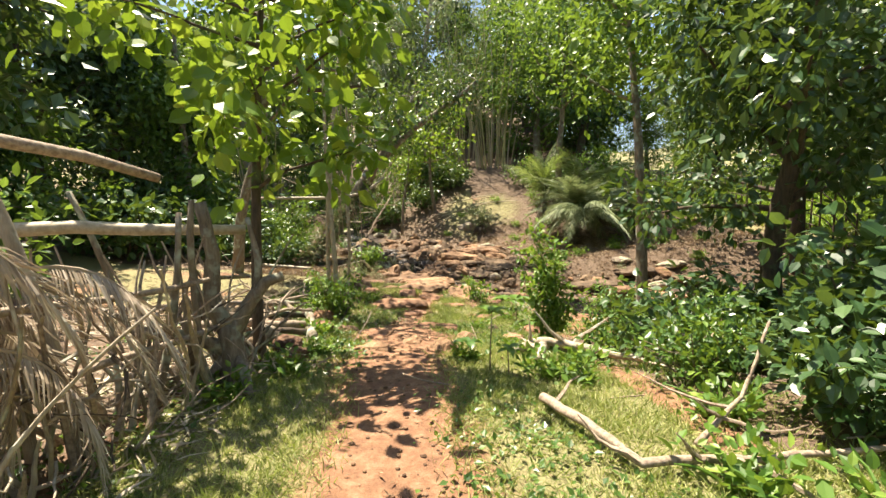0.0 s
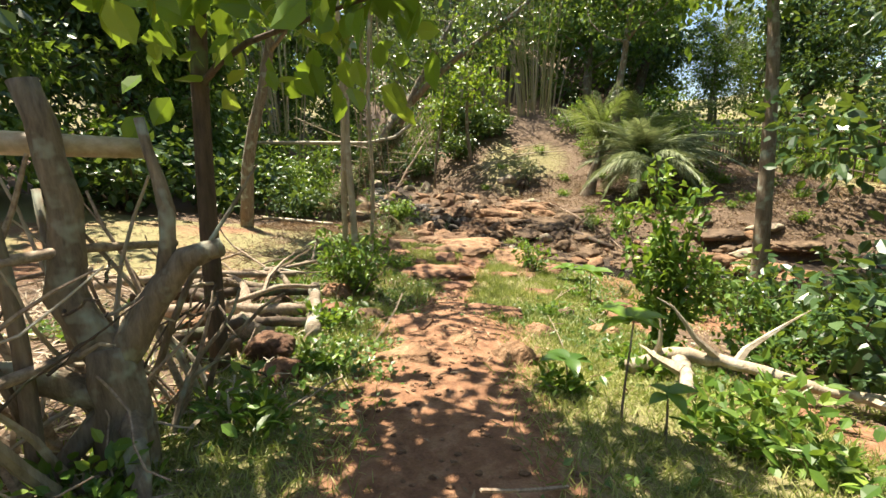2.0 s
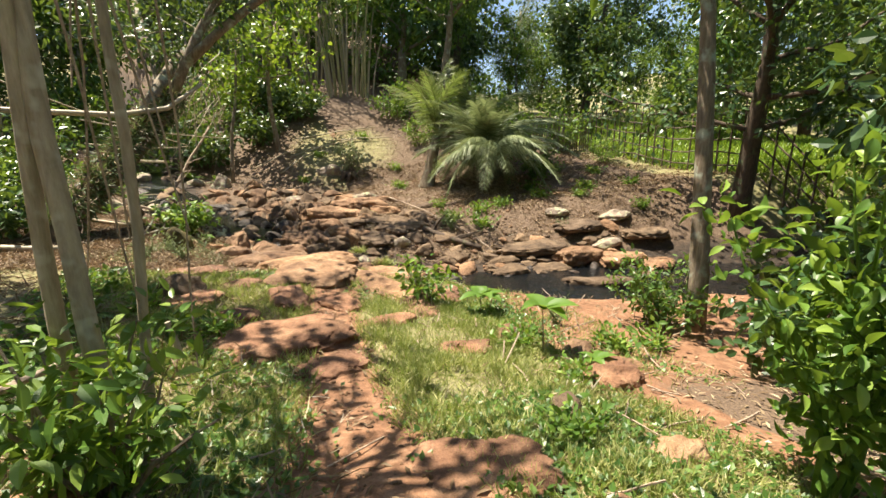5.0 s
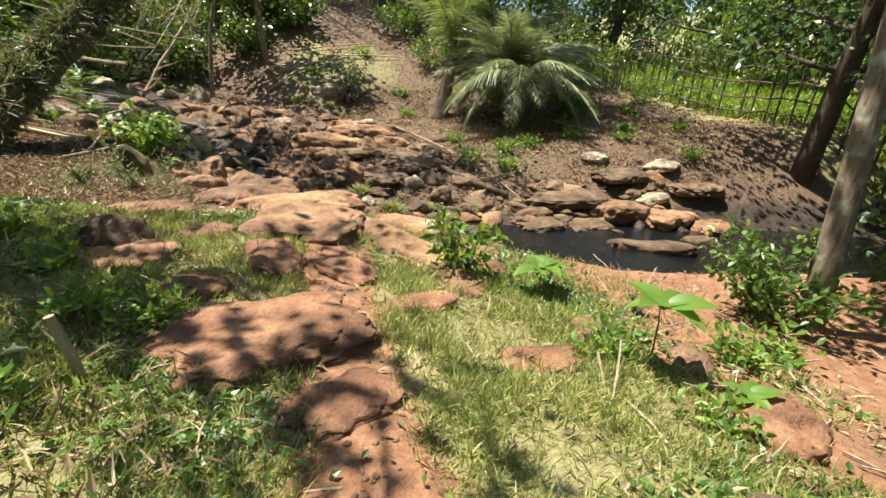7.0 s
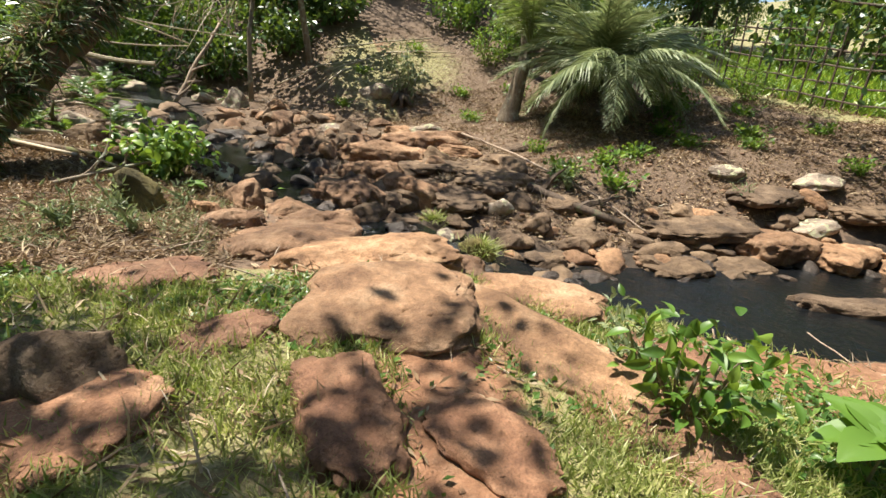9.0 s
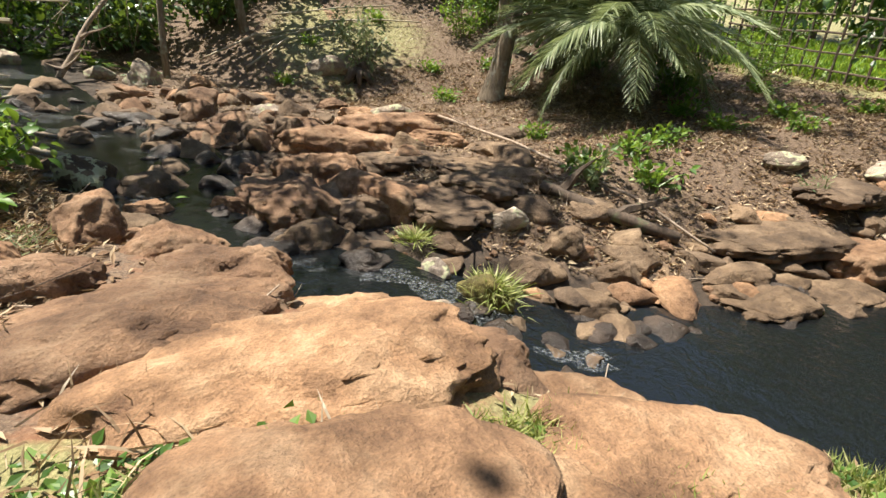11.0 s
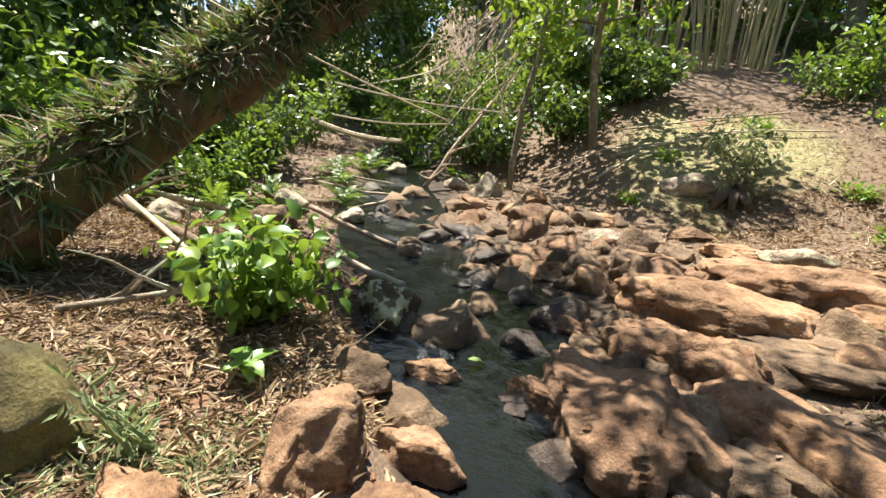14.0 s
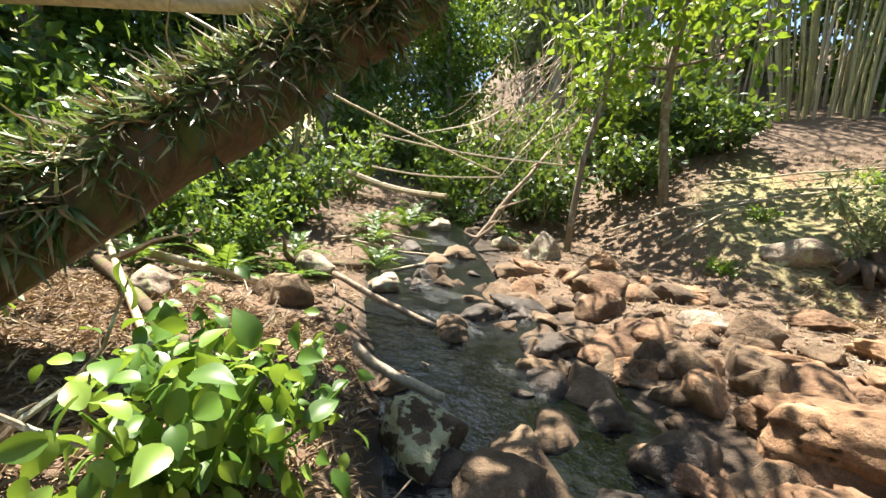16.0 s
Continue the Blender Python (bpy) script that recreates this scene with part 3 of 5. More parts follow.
# boulders in and beside the upper stream
for k, (kind, x, y, sx, sy, sz, turn) in enumerate([
        ("slab", -.27, 14.5, .78, 1.2, .42, 12), ("red", -1.52, 13.35, .46, .56, .46, 20), ("red", -1.22, 13.78, .52, .46, .40, 30), ("red", -1.02, 13.12, .66, .5, .46, 0), ("brown", -1.38, 14.1, .5, .42, .34, 10), ("lichen", -1.92, 15.16, .56, .50, .62, 0),
        ("brown", -1.52, 15.08, .62, .5, .42, 40), ("red", -.62, 15.72, .66, .5, .40, -30), ("slab", .16, 15.2, 1.05, .62, .46, -28), ("brown", .12, 14.2, .34, .6, .36, 25), ("red", -.75, 14.55, .32, .5, .30, 20),
        ("brown", -1.72, 14.12, .50, .40, .34, 0), ("red", -1.38, 14.55, .38, .26, .26, 10), ("slab", .62, 14.42, .5, 1.25, .38, 28), ("brown", -2.5, 16.95, .4, .3, .3, 5), ("slab", .5, 16.05, 1.4, .85, .44, -15),
        ("slab", 1.35, 16.75, 1.5, .9, .42, -15), ("brown", -3.75, 16.0, .66, .5, .46, 10), ("brown", -2.4, 16.7, .36, .3, .3, 30), ("pale", -4.35, 15.3, .55, .45, .42, 0), ("pale", -4.3, 17.1, .6, .5, .45, 0),
        ("pale", -3.6, 17.6, .5, .5, .36, 0), ("wet", -1.75, 15.1, .4, .3, .24, 60), ("bed", 1.25, 15.4, 1.3, .9, .17, -25), ("bed", 1.1, 13.9, .8, 1.1, .19, 30), ("bed", 1.95, 14.8, 1.1, .9, .15, -25),
        ("pale", -2.2, 20.2, .7, .6, .7, 20), ("red", -1.3, 20.0, .6, .5, .5, 0), ("pale", 1.1, 20.1, .9, .6, .5, 0), ("red", -.9, 16.9, .5, .4, .34, 0), ("red", .2, 17.2, .8, .5, .34, 10),
        ("pale", -.2, 18.0, .6, .5, .32, 0), ("red", 1.2, 17.9, .7, .5, .3, 0), ("brown", -.22, 13.68, .75, .5, .40, 20), ("wet", .22, 13.25, .42, .34, .26, 0), ("pale", .56, 12.56, .26, .22, .22, 0), ("bed", 4.2, 12.05, .9, .5, .2, -10), ("slab", 5.8, 11.95, 1.2, .7, .26, 15), ("bed", 3.3, 12.1, .8, .5, .2, 0), ("slab", 6.6, 11.6, 1.0, .6, .24, 40), ("bed", 5.6, 13.0, 1.3, .7, .2, 10), ("bed", 6.9, 12.4, 1.1, .7, .22, -15),
        ("moss", .98, 12.6, .55, .40, .40, -25), ("pale", .70, 13.08, .26, .34, .36, 10), ("brown", 1.5, 12.9, .42, .36, .32, 0), ("brown", 1.9, 13.1, .46, .4, .36, 20), ("brown", 1.75, 12.55, .6, .4, .34, -30), ("brown", 2.3, 12.75, .5, .36, .3, 10),
        ("pale", 1.55, 13.45, .36, .3, .3, 0), ("brown", 3.3, 12.45, .85, .55, .3, 0), ("bed", 4.2, 12.75, 1.7, .8, .22, -8), ("slab", 5.05, 12.25, 1.1, .7, .36, 0), ("pale", 5.9, 12.4, .9, .6, .3, 30),
        ("bed", 4.4, 10.85, 1.2, .34, .26, -28), ("brown", 5.6, 11.1, .9, .34, .24, -10), ("pale", 5.4, 13.6, .7, .5, .28, 0), ("brown", 2.6, 13.5, .6, .45, .3, 0), ("pale", 6.6, 13.0, .8, .6, .3, 0), ("red", 1.9, 16.0, 1.0, .7, .34, -20), ("brown", 2.4, 15.3, .9, .6, .3, -30), ("bed", 1.6, 14.1, .6, .9, .17, 35), ("brown", 2.1, 14.3, .7, .5, .26, -20),
        ("red", 2.2, 17.0, .9, .6, .3, -10), ("red", .9, 17.0, .9, .6, .36, 5), ("pale", 1.7, 17.6, .7, .5, .3, 0), ("brown", .2, 14.3, .8, .5, .4, -40), ("brown", 2.9, 15.9, .7, .5, .24, 0), ("red", .9, 18.6, .7, .5, .3, 0),
        ("red", -.3, 19.0, .7, .5, .35, 0), ("pale", -1.2, 18.6, .5, .4, .3, 0), ("moss", -2.25, 12.85, .5, .42, .62, 0), ("brown", -1.85, 10.15, .5, .45, .5, 20), ("brown", -3.4, 19.6, .6, .5, .4, 0), ("pale", -4.6, 21.4, .7, .5, .45, 0), ("brown", -3.9, 21.6, .6, .5, .4, 0), ("brown", -5.2, 22.6, .7, .5, .45, 30), ("pale", -3.0, 20.8, .5, .4, .35, 0)]):
    boulder(kind, x, y, sx, sy, sz, turn, .3, k)
# smaller stones over the bed
rng_s = random.Random(5)
made = 0
while made < 300:
    if made < 185:
        y = rng_s.uniform(13.4, 19.5)
        x = float(np.interp(y, [13.4, 16, 19.5], [-.2, -1.1, -2.6])) + rng_s.gauss(.35, 1.0)
    else:
        x = rng_s.uniform(.6, 6.5)
        y = float(np.interp(x, [.6, 2, 4, 6.5], [12.9, 12.6, 12.5, 12.3])) + rng_s.gauss(.0, .42)
    d, side, level, half = [float(v[0]) for v in stream_at(np.array([x]), np.array([y]))]
    if side < 0 and d > half * 1.1 or made < 185 and d < half and y < 17 and rng_s.random() < .82:
        continue
    size = rng_s.choice((.16, .22, .28, .34, .42, .52)) * (1.0 if made < 185 else .8)
    kind = rng_s.choice(("wet", "wet", "brown") if d < half * 1.3 else ("brown", "brown", "red", "red", "brown", "brown"))
    ob = new("stone", rng_s.choice(PEBBLES[kind]))
    flat = rng_s.uniform(.6, .95) if made < 185 else rng_s.uniform(.45, .65)
    ob.location = (x, y, max(land_at(x, y) + size * flat * .14, level - size * .05 if d < half else -9))
    ob.rotation_euler, ob.scale = (rng_s.uniform(-.3, .3), rng_s.uniform(-.3, .3), rng_s.uniform(0, 6.3)), (size * rng_s.uniform(1, 1.7), size * 1.05, size * flat)
    tagged(ob, {"wet": "small dark wet stone in the stream", "brown": "small dusty brown stone", "red": "small red-brown weathered stone", "pale": "small pale dry stone"}[kind], "stone", "stones in the stream bed")
    made += 1


# ---- plants ----
def limb_points(start, way, length, rng, steps=6, bend=.25, lift=.0):
    p, w, out = Vector(start), Vector(way).normalized(), [Vector(start)]
    for _ in range(steps):
        w = (w + Vector((rng.uniform(-bend, bend), rng.uniform(-bend, bend), rng.uniform(-bend, bend) + lift))).normalized()
        p = p + w * (length / steps)
        out.append(p.copy())
    return out


def taper(a, b, n):
    return [a + (b - a) * i / (n - 1) for i in range(n)]


def spray(shape, points, count, spread, size, template, rng, width=1.0, flat=.6, droop=-.25):
    """Leaves round a set of twig points."""
    pts = np.array([tuple(p) for p in points])
    pick = pts[rng.randint(0, len(pts), count)]
    off = rng.normal(0, 1, (count, 3))
    off /= np.linalg.norm(off, axis=1, keepdims=True)
    pos = pick + off * spread * rng.uniform(.2, 1.0, (count, 1))
    way = off + rng.normal(0, .5, (count, 3)) + np.array([0, 0, droop])
    shape.leaves(pos, way, size * rng.uniform(.6, 1.25, count), template, rng, width, flat)


def build_shrub(name, label, seed, height, spread, stems, leaf_count, leaf_size, material, template=OVAL, width=1.0, wood=BARK, clump=.16, group="undergrowth", droop=-.1, bare=0.0):
    root = thing(name, label, "shrub", group)
    rng, nr = random.Random(seed), np.random.RandomState(seed)
    tips = []
    for _ in range(stems):
        a = rng.uniform(0, 6.28)
        way = (math.cos(a) * spread / height, math.sin(a) * spread / height, 1.0)
        pts = limb_points((rng.uniform(-.05, .05), rng.uniform(-.05, .05), -.05), way, height * rng.uniform(.6, 1.05), rng, 6, .22)
        part("stem", Shape().tube(pts, taper(.014 * (1 + height * .3), .004, 7), 5), wood, root)
        tips += pts[2:]
        for q in pts[2:]:
            b = limb_points(q, (rng.uniform(-1, 1), rng.uniform(-1, 1), rng.uniform(-.1, .8)), spread * rng.uniform(.25, .6), rng, 3, .3)
            tips += b[1:]
    tips = [q for q in tips if q[2] > bare * height]
    fol = Shape()
    spray(fol, tips, leaf_count, clump, leaf_size, template, nr, width, .65, droop)
    part("foliage", fol, material, root, smooth=template is BROAD)
    return root


def build_tree(name, label, seed, height, radius, material, crown_from=.45, crown_r=1.6, leaf_count=4000, leaf_size=.12, template=DIAMOND, width=1.0, wood=BARK, lean=(0, 0), limbs=7, clump=.35, droop=-.4, group="trees", bend=.10):
    root = thing(name, label, "tree", group)
    rng, nr = random.Random(seed), np.random.RandomState(seed)
    pts = limb_points((0, 0, -.15), (lean[0], lean[1], 1), height, rng, 10, bend)
    part("trunk", Shape().tube(pts, taper(radius * 1.15, radius * .35, 11), 10, .06, seed), wood, root, smooth=True)
    tips = []
    for k in range(limbs):
        at = crown_from + (1 - crown_from) * (k + .3) / limbs
        q = pts[min(10, int(at * 10))]
        a = k * 2.4 + rng.uniform(-.5, .5)
        limb = limb_points(q, (math.cos(a), math.sin(a), rng.uniform(.1, .8)), crown_r * rng.uniform(.6, 1.1), rng, 6, .25, .03)
        part("limb", Shape().tube(limb, taper(radius * .38, radius * .08, 7), 6), wood, root, smooth=True)
        tips += limb[2:]
        for j in (2, 3, 4, 5, 6):
            for _ in range(2):
                tw = limb_points(limb[j], (rng.uniform(-1, 1), rng.uniform(-1, 1), rng.uniform(-.5, .7)), crown_r * rng.uniform(.25, .5), rng, 3, .3)
                tips += tw[1:]
    fol = Shape()
    spray(fol, tips, leaf_count, clump, leaf_size, template, nr, width, .5, droop)
    part("crown", fol, material, root)
    return root


def stand(ob, x, y, turn=0.0, size=1.0, sink=0.0, dz=None):
    ob.location = (x, y, land_at(x, y) - sink if dz is None else dz)
    ob.rotation_euler, ob.scale = (0, 0, radians(turn)), (size, size, size)
    return ob


def again(ob, x, y, turn=0.0, size=1.0, label=""):
    c = copy_thing(ob, pose(x, y, land_at(x, y), 0, 0, turn) @ Matrix.Scale(size / ob.scale[0], 4))
    if label:
        tagged(c, label)
    return c


# far woodland: four grown trees and their copies round the place
woods = [build_tree("forest_tree", "tall forest tree with dense dark green leaves", 31, 9.0, .22, LEAF_DARK, .15, 3.2, 9000, .26, DIAMOND, 1.2, BARK_DARK, (0, 0), 13, .7, -.5, "woodland"),
         build_tree("forest_tree", "forest tree with mid green leafy crown", 32, 7.5, .16, LEAF_MID, .12, 2.8, 8000, .24, DIAMOND, 1.1, BARK, (.05, 0), 13, .7, -.5, "woodland"),
         build_tree("forest_tree", "forest tree with pale grey-green leaves", 33, 10.0, .2, LEAF_GREY, .3, 2.8, 7000, .24, DIAMOND, .9, BARK_PALE, (0, .05), 12, .7, -.6, "woodland"),
         build_tree("forest_tree", "slender forest tree with fresh green leaves", 34, 8.0, .12, LEAF_FRESH, .2, 2.6, 7000, .22, DIAMOND, 1.1, BARK, (-.05, 0), 12, .65, -.5, "woodland")]
spots = [(0, -13, 22.5), (1, -9.5, 17), (2, -3.8, 30), (3, -7.5, 29), (2, -11, 26), (2, -1.0, 31), (0, -12, 14), (1, -10.5, 10), (0, -9, 6.5), (1, -12, 30), (2, -5.5, 33), (0, 1.0, 34),
         (1, 6.0, 33), (2, 9, 30), (3, 12.5, 27.5), (0, 15, 25), (1, 17.5, 19), (3, 19, 13), (0, 15, 8.0), (0, 11.5, 7.6), (1, 10.5, 4.0), (0, 8.5, 1.0), (1, -9, 1.5), (0, -7.5, -5), (1, 5, -6), (2, 0, -9),
         (0, -15, 20), (0, 21, 30), (2, 4, 40), (0, -6, 40), (0, -16, 36), (1, 13, 38), (3, -13, 4), (0, 14.5, 1), (0, 25, 20), (1, 24, 10), (3, 3.5, 30), (0, 8, 26.5), (1, 5.5, 26.5), (1, -11, 27), (0, -9, 32), (1, -3, 36), (0, 8, 36), (1, -14, 24), (1, 11, 32), (0, -12.5, 18), (0, 18, 34), (1, -17, 12), (0, -20, 28), (1, 20, 24), (3, 22.5, 17), (0, 26, 26), (1, 17, 29), (2, 14, 31), (0, 30, 22), (1, 27, 14), (3, 24, 31), (0, 33, 16)]
rng_w = random.Random(8)
for k, (which, x, y) in enumerate(spots):
    if k < 4:
        stand(woods[k], spots[k][1], spots[k][2], k * 50, 1.0)
    else:
        turn, size = rng_w.uniform(0, 360), rng_w.uniform(.85, 1.35)
        over_field = x > 10 and 28 < math.degrees(math.atan2(x - 3, y - 11)) < 60
        again(woods[which], x, y, turn, .7 * size if over_field else size)

# trees by the path
t1 = stand(build_tree("path_tree", "leafy tree with large yellow-green leaves beside the stick fence", 41, 4.4, .052, LEAF_YELLOW, .45, 1.4, 1500, .165, OVAL, 1.3, BARK_DARK, (.02, .02), 9, .38, -.5, "", .05), -1.76, 4.45)
t2 = stand(build_tree("stream_tree", "slim grey tree with fresh green crown by the stream", 43, 7.5, .10, LEAF_FRESH, .62, 2.0, 3000, .14, OVAL, 1.2, BARK, (.07, .05), 9, .4, -.3, "", .06), 3.75, 8.4)
# three slim trunks with a dark leafy crown
t3 = thing("slim_tree_clump", "clump of slim pale trunks under a dark leafy crown", "tree")
r3, n3 = random.Random(51), np.random.RandomState(51)
for k, (dx, dy, r, lx, ly) in enumerate([(-.13, .10, .036, -.025, .0), (.03, -.05, .044, .015, .01), (.10, .06, .026, .03, .02)]):
    pts = limb_points((dx, dy, -.15), (lx, ly, 1), 5.6, r3, 14, .06)
    part("trunk", Shape().tube(pts, taper(r, r * .5, 15), 9, .12, k), BARK_PALE, t3, smooth=True)
for k in range(7):
    a = r3.uniform(0, 6.3)
    vine = limb_points((.32 * math.cos(a), .2 * math.sin(a), 3.4), (r3.uniform(-.06, .06), r3.uniform(-.06, .06), -1), r3.uniform(1.6, 3.4), r3, 8, .06)
    part("vine", Shape().tube(vine, taper(.008, .004, 9), 5), DEAD, t3)
tips3 = []
for k in range(16):
    a = k * 2.4
    limb = limb_points((.1 * math.cos(a) - .5, .1 * math.sin(a) + .3, 3.6 + k * .12), (math.cos(a), math.sin(a) + .8, .25), r3.uniform(1.0, 2.2), r3, 6, .2)
    part("limb", Shape().tube(limb, taper(.04, .01, 7), 5), BARK_DARK, t3)
    tips3 += limb[1:]
    for q in limb[2:]:
        tips3 += limb_points(q, (r3.uniform(-1, 1), r3.uniform(-1, 1), r3.uniform(-.7, .5)), .7, r3, 3, .3)[1:]
f3 = Shape()
spray(f3, tips3, 650, .34, .14, OVAL, n3, 1.0, .5, -.4)
part("crown", f3, LEAF_MID, t3)
stand(t3, -1.62, 7.1)


# ---- undergrowth ----
def many(ob, spots):
    """First at its own place, then its copies: x, y, turn, size."""
    x, y, turn, size = spots[0]
    stand(ob, x, y, turn, size)
    for x, y, turn, size in spots[1:]:
        copy_thing(ob, pose(x, y, land_at(x, y), 0, 0, turn)).scale = (size, size, size)


many(build_shrub("dark_shrub", "dense dark green shrub on the shaded bank", 61, 1.0, .75, 10, 950, .12, LEAF_DARK, OVAL, 1.1, BARK_DARK, .2),
     [(2.5, 4.4, 0, .9), (3.2, 3.3, 60, 1.1), (2.9, 5.7, 120, 1.0), (3.8, 4.9, 200, 1.3), (2.5, 2.6, 280, .8), (4.4, 6.4, 30, 1.3), (3.4, 7.0, 100, 1.1), (5.2, 7.6, 310, 1.3), (4.4, 3.4, 10, 1.5), (6.2, 5.6, 70, 1.8),
      (-9.8, 14.4, 20, 1.8), (-4.9, 13.4, 80, 1.1), (-6.8, 13.6, 150, 1.9), (-11, 10.2, 200, 2.0), (-2.9, 22.8, 60, 1.6), (-1.0, 23.6, 30, 1.5), (.5, 24.4, 100, 1.5), (-.2, 25.3, 310, 2.1), (-6.6, 18.6, 220, 1.5), (6.8, 19.4, 40, 1.4), (7.4, 8.2, 90, 1.6),
      (-9, 20, 90, 2.2), (-8.4, 12, 50, 2.2), (-8.2, 6.2, 0, 1.8), (-7.4, 2.8, 0, 1.9)])
many(build_shrub("green_shrub", "leafy mid green shrub at the edge of the wood", 62, 1.3, .8, 9, 1100, .11, LEAF_MID, OVAL, .95, BARK, .2),
     [(2.0, 3.6, 0, .62), (2.1, 5.6, 60, .65), (3.4, 8.6, 120, .75), (-8.0, 16.4, 280, 1.7), (-5.2, 16.8, 10, .9), (-5.9, 15.2, 70, 1.0),
      (-5.6, 24.5, 0, 1.8), (-4.0, 25.5, 70, 2.0), (-2.0, 26.5, 40, 2.0), (-7.5, 26, 200, 2.2), (-6.2, 18.8, 20, 1.0), (-6.4, 16.6, 80, 1.3), (5.6, 21.8, 200, 1.3), (7.4, 21.2, 60, 1.4), (4.4, 23.5, 10, 1.4), (2.9, 1.9, 45, .8), (6.8, 16.6, 45, .9),
      (15.4, 17.4, 45, 1.2), (16.6, 13.2, 45, 1.1), (8.2, 22.6, 200, 1.7), (-4.3, 3.9, 45, 1.2), (-3.9, 2.4, 15, 1.2)])
many(build_shrub("fresh_shrub", "sunlit yellow-green shrub with small leaves", 63, 1.2, .7, 8, 950, .09, LEAF_FRESH, OVAL, 1.0, BARK, .2),
     [(-7.0, 15.4, 0, 1.6), (-8.2, 14.6, 60, 1.8), (-9.6, 12.4, 120, 2.0), (4.6, 21.2, 200, 1.0), (6.4, 22.8, 280, 1.5), (8.6, 20.2, 30, 1.3), (9.9, 19.6, 100, 1.4), (-7.0, 21.5, 10, 1.6), (-4.8, 23.2, 80, 1.5), (-3.3, 24.2, 160, 1.6), (-6.4, 25.8, 60, 2.0), (9.9, 17.2, 10, .8), (14.8, 20.0, 10, 1.6)])
many(build_shrub("bank_weed", "low leafy green weed beside the path", 64, .32, .26, 7, 150, .075, LEAF_FRESH, OVAL, 1.0, LEAF_FRESH, .08, "weeds", .2),
     [(1.15, 3.8, 0, 1), (.9, 4.0, 40, 1.1), (.25, 4.5, 80, .8), (.9, 5.0, 120, 1), (1.4, 4.4, 160, 1.2), (.55, 6.6, 200, .9), (1.25, 7.5, 240, .8), (1.15, 8.2, 280, .9), (2.7, 8.1, 320, 1.1), (-1.5, 3.2, 10, .9),
      (-1.3, 3.9, 50, 1), (-1.2, 4.6, 90, .8), (-1.4, 5.4, 130, 1), (-2.1, 6.6, 170, 1), (-1.9, 8.2, 210, 1), (-1.75, 9.0, 250, 1), (-2.1, 9.7, 290, 1), (-1.4, 8.9, 330, .8), (2.1, 8.0, 20, 1), (3.5, 13.7, 60, 1.3),
      (3.0, 14.2, 100, 1.4), (3.8, 14.3, 140, 1.3), (-4.4, 14.2, 180, 1.0), (1.8, 2.9, 220, 1.2), (1.45, 2.2, 260, 1.1), (1.9, 1.9, 300, 1.2), (-2.6, 9.2, 340, 1.2), (-1.9, 7.9, 0, 1.0), (1.5, 15.9, 0, .5), (.85, 13.9, 0, .5), (-2.3, 8.0, 70, 1.1), (-2.6, 10.3, 0, 1.1), (5.6, 14.6, 30, 1.2), (6.4, 14.0, 80, 1.0), (4.4, 14.4, 130, 1.1), (7.2, 14.8, 20, 1.3), (6.0, 15.6, 170, 1.4), (8.2, 14.2, 220, 1.1), (7.4, 13.0, 270, 1.0),
      (3.2, 15.6, 310, 1.0), (2.9, 18.2, 40, 1.2), (4.6, 19.6, 90, 1.4), (3.2, 19.8, 10, 1.2), (.2, 19.8, 60, 1.0), (2.6, 22.2, 10, 1.3), (.9, 21.2, 140, 1.0), (8.6, 16.2, 30, 1.3), (7.8, 17.2, 30, 1.5)])
stand(build_shrub("path_bush", "dense fresh green bush at the foot of slim trunks", 65, .85, .42, 12, 900, .085, LEAF_FRESH, OVAL, .75, BARK, .13, ""), -1.52, 6.72)
stand(build_shrub("tall_bush", "airy bright green bush with oval leaves on a slender stem", 66, 1.5, .34, 8, 1100, .085, LEAF_FRESH, BROAD, .85, LEAF_FRESH, .14, "", .1, .04), 1.36, 5.85)
stand(build_shrub("stream_bush", "bright green broad-leaved bush overhanging the stream", 67, .78, .58, 20, 520, .10, LEAF_FRESH, BROAD, 1.1, LEAF_FRESH, .12, "", -.35), -2.40, 14.08)
stand(build_shrub("pool_bush", "light green leafy shrub beside the pool", 69, .62, .36, 7, 200, .095, LEAF_FRESH, BROAD, .8, BARK, .12, ""), .74, 9.62)
stand(build_shrub("glade_bush", "pale yellow-green young bush on an old stump", 70, 1.35, .4, 7, 700, .12, LEAF_GREY, DIAMOND, .9, BARK, .16, ""), 1.75, 19.85)
many(build_shrub("pale_weed", "slender pale green weed between stones", 71, .42, .2, 6, 130, .07, LEAF_GREY, DIAMOND, .6, LEAF_GREY, .07, "weeds", .3),
     [(.85, 9.95, 0, 1.1), (2.9, 13.9, 50, 1.4), (2.1, 8.9, 90, .9), (3.6, 8.9, 140, 1.5), (5.3, 13.0, 20, .9), (-2.3, 12.7, 10, 1.0), (-1.9, 13.05, 80, .9), (-2.6, 12.3, 120, 1.0), (-2.1, 12.2, 60, .9)])


def rosette(label, seed, count, length, stem, material, x, y, group="broad-leaved seedlings"):
    root = thing("seedling", label, "plant", group)
    rng = random.Random(seed)
    part("stem", Shape().tube(limb_points((0, 0, -.05), (rng.uniform(-.1, .1), 0, 1), stem + .05, rng, 4, .06), taper(.008, .004, 5), 5), BARK, root)
    for k in range(count):
        a = k * 2.4 + rng.uniform(-.3, .3)
        leaf = Shape()
        leaf.leaves([(0, 0, 0)], [(math.cos(a), math.sin(a), rng.uniform(-.25, .45))], length * rng.uniform(.75, 1.1), BROAD, np.random.RandomState(seed + k), 1.0, .95)
        ob = part("leaf", leaf, material, root, smooth=True)
        ob.location = (0, 0, stem - .015 * (k // 3))
    return stand(root, x, y)


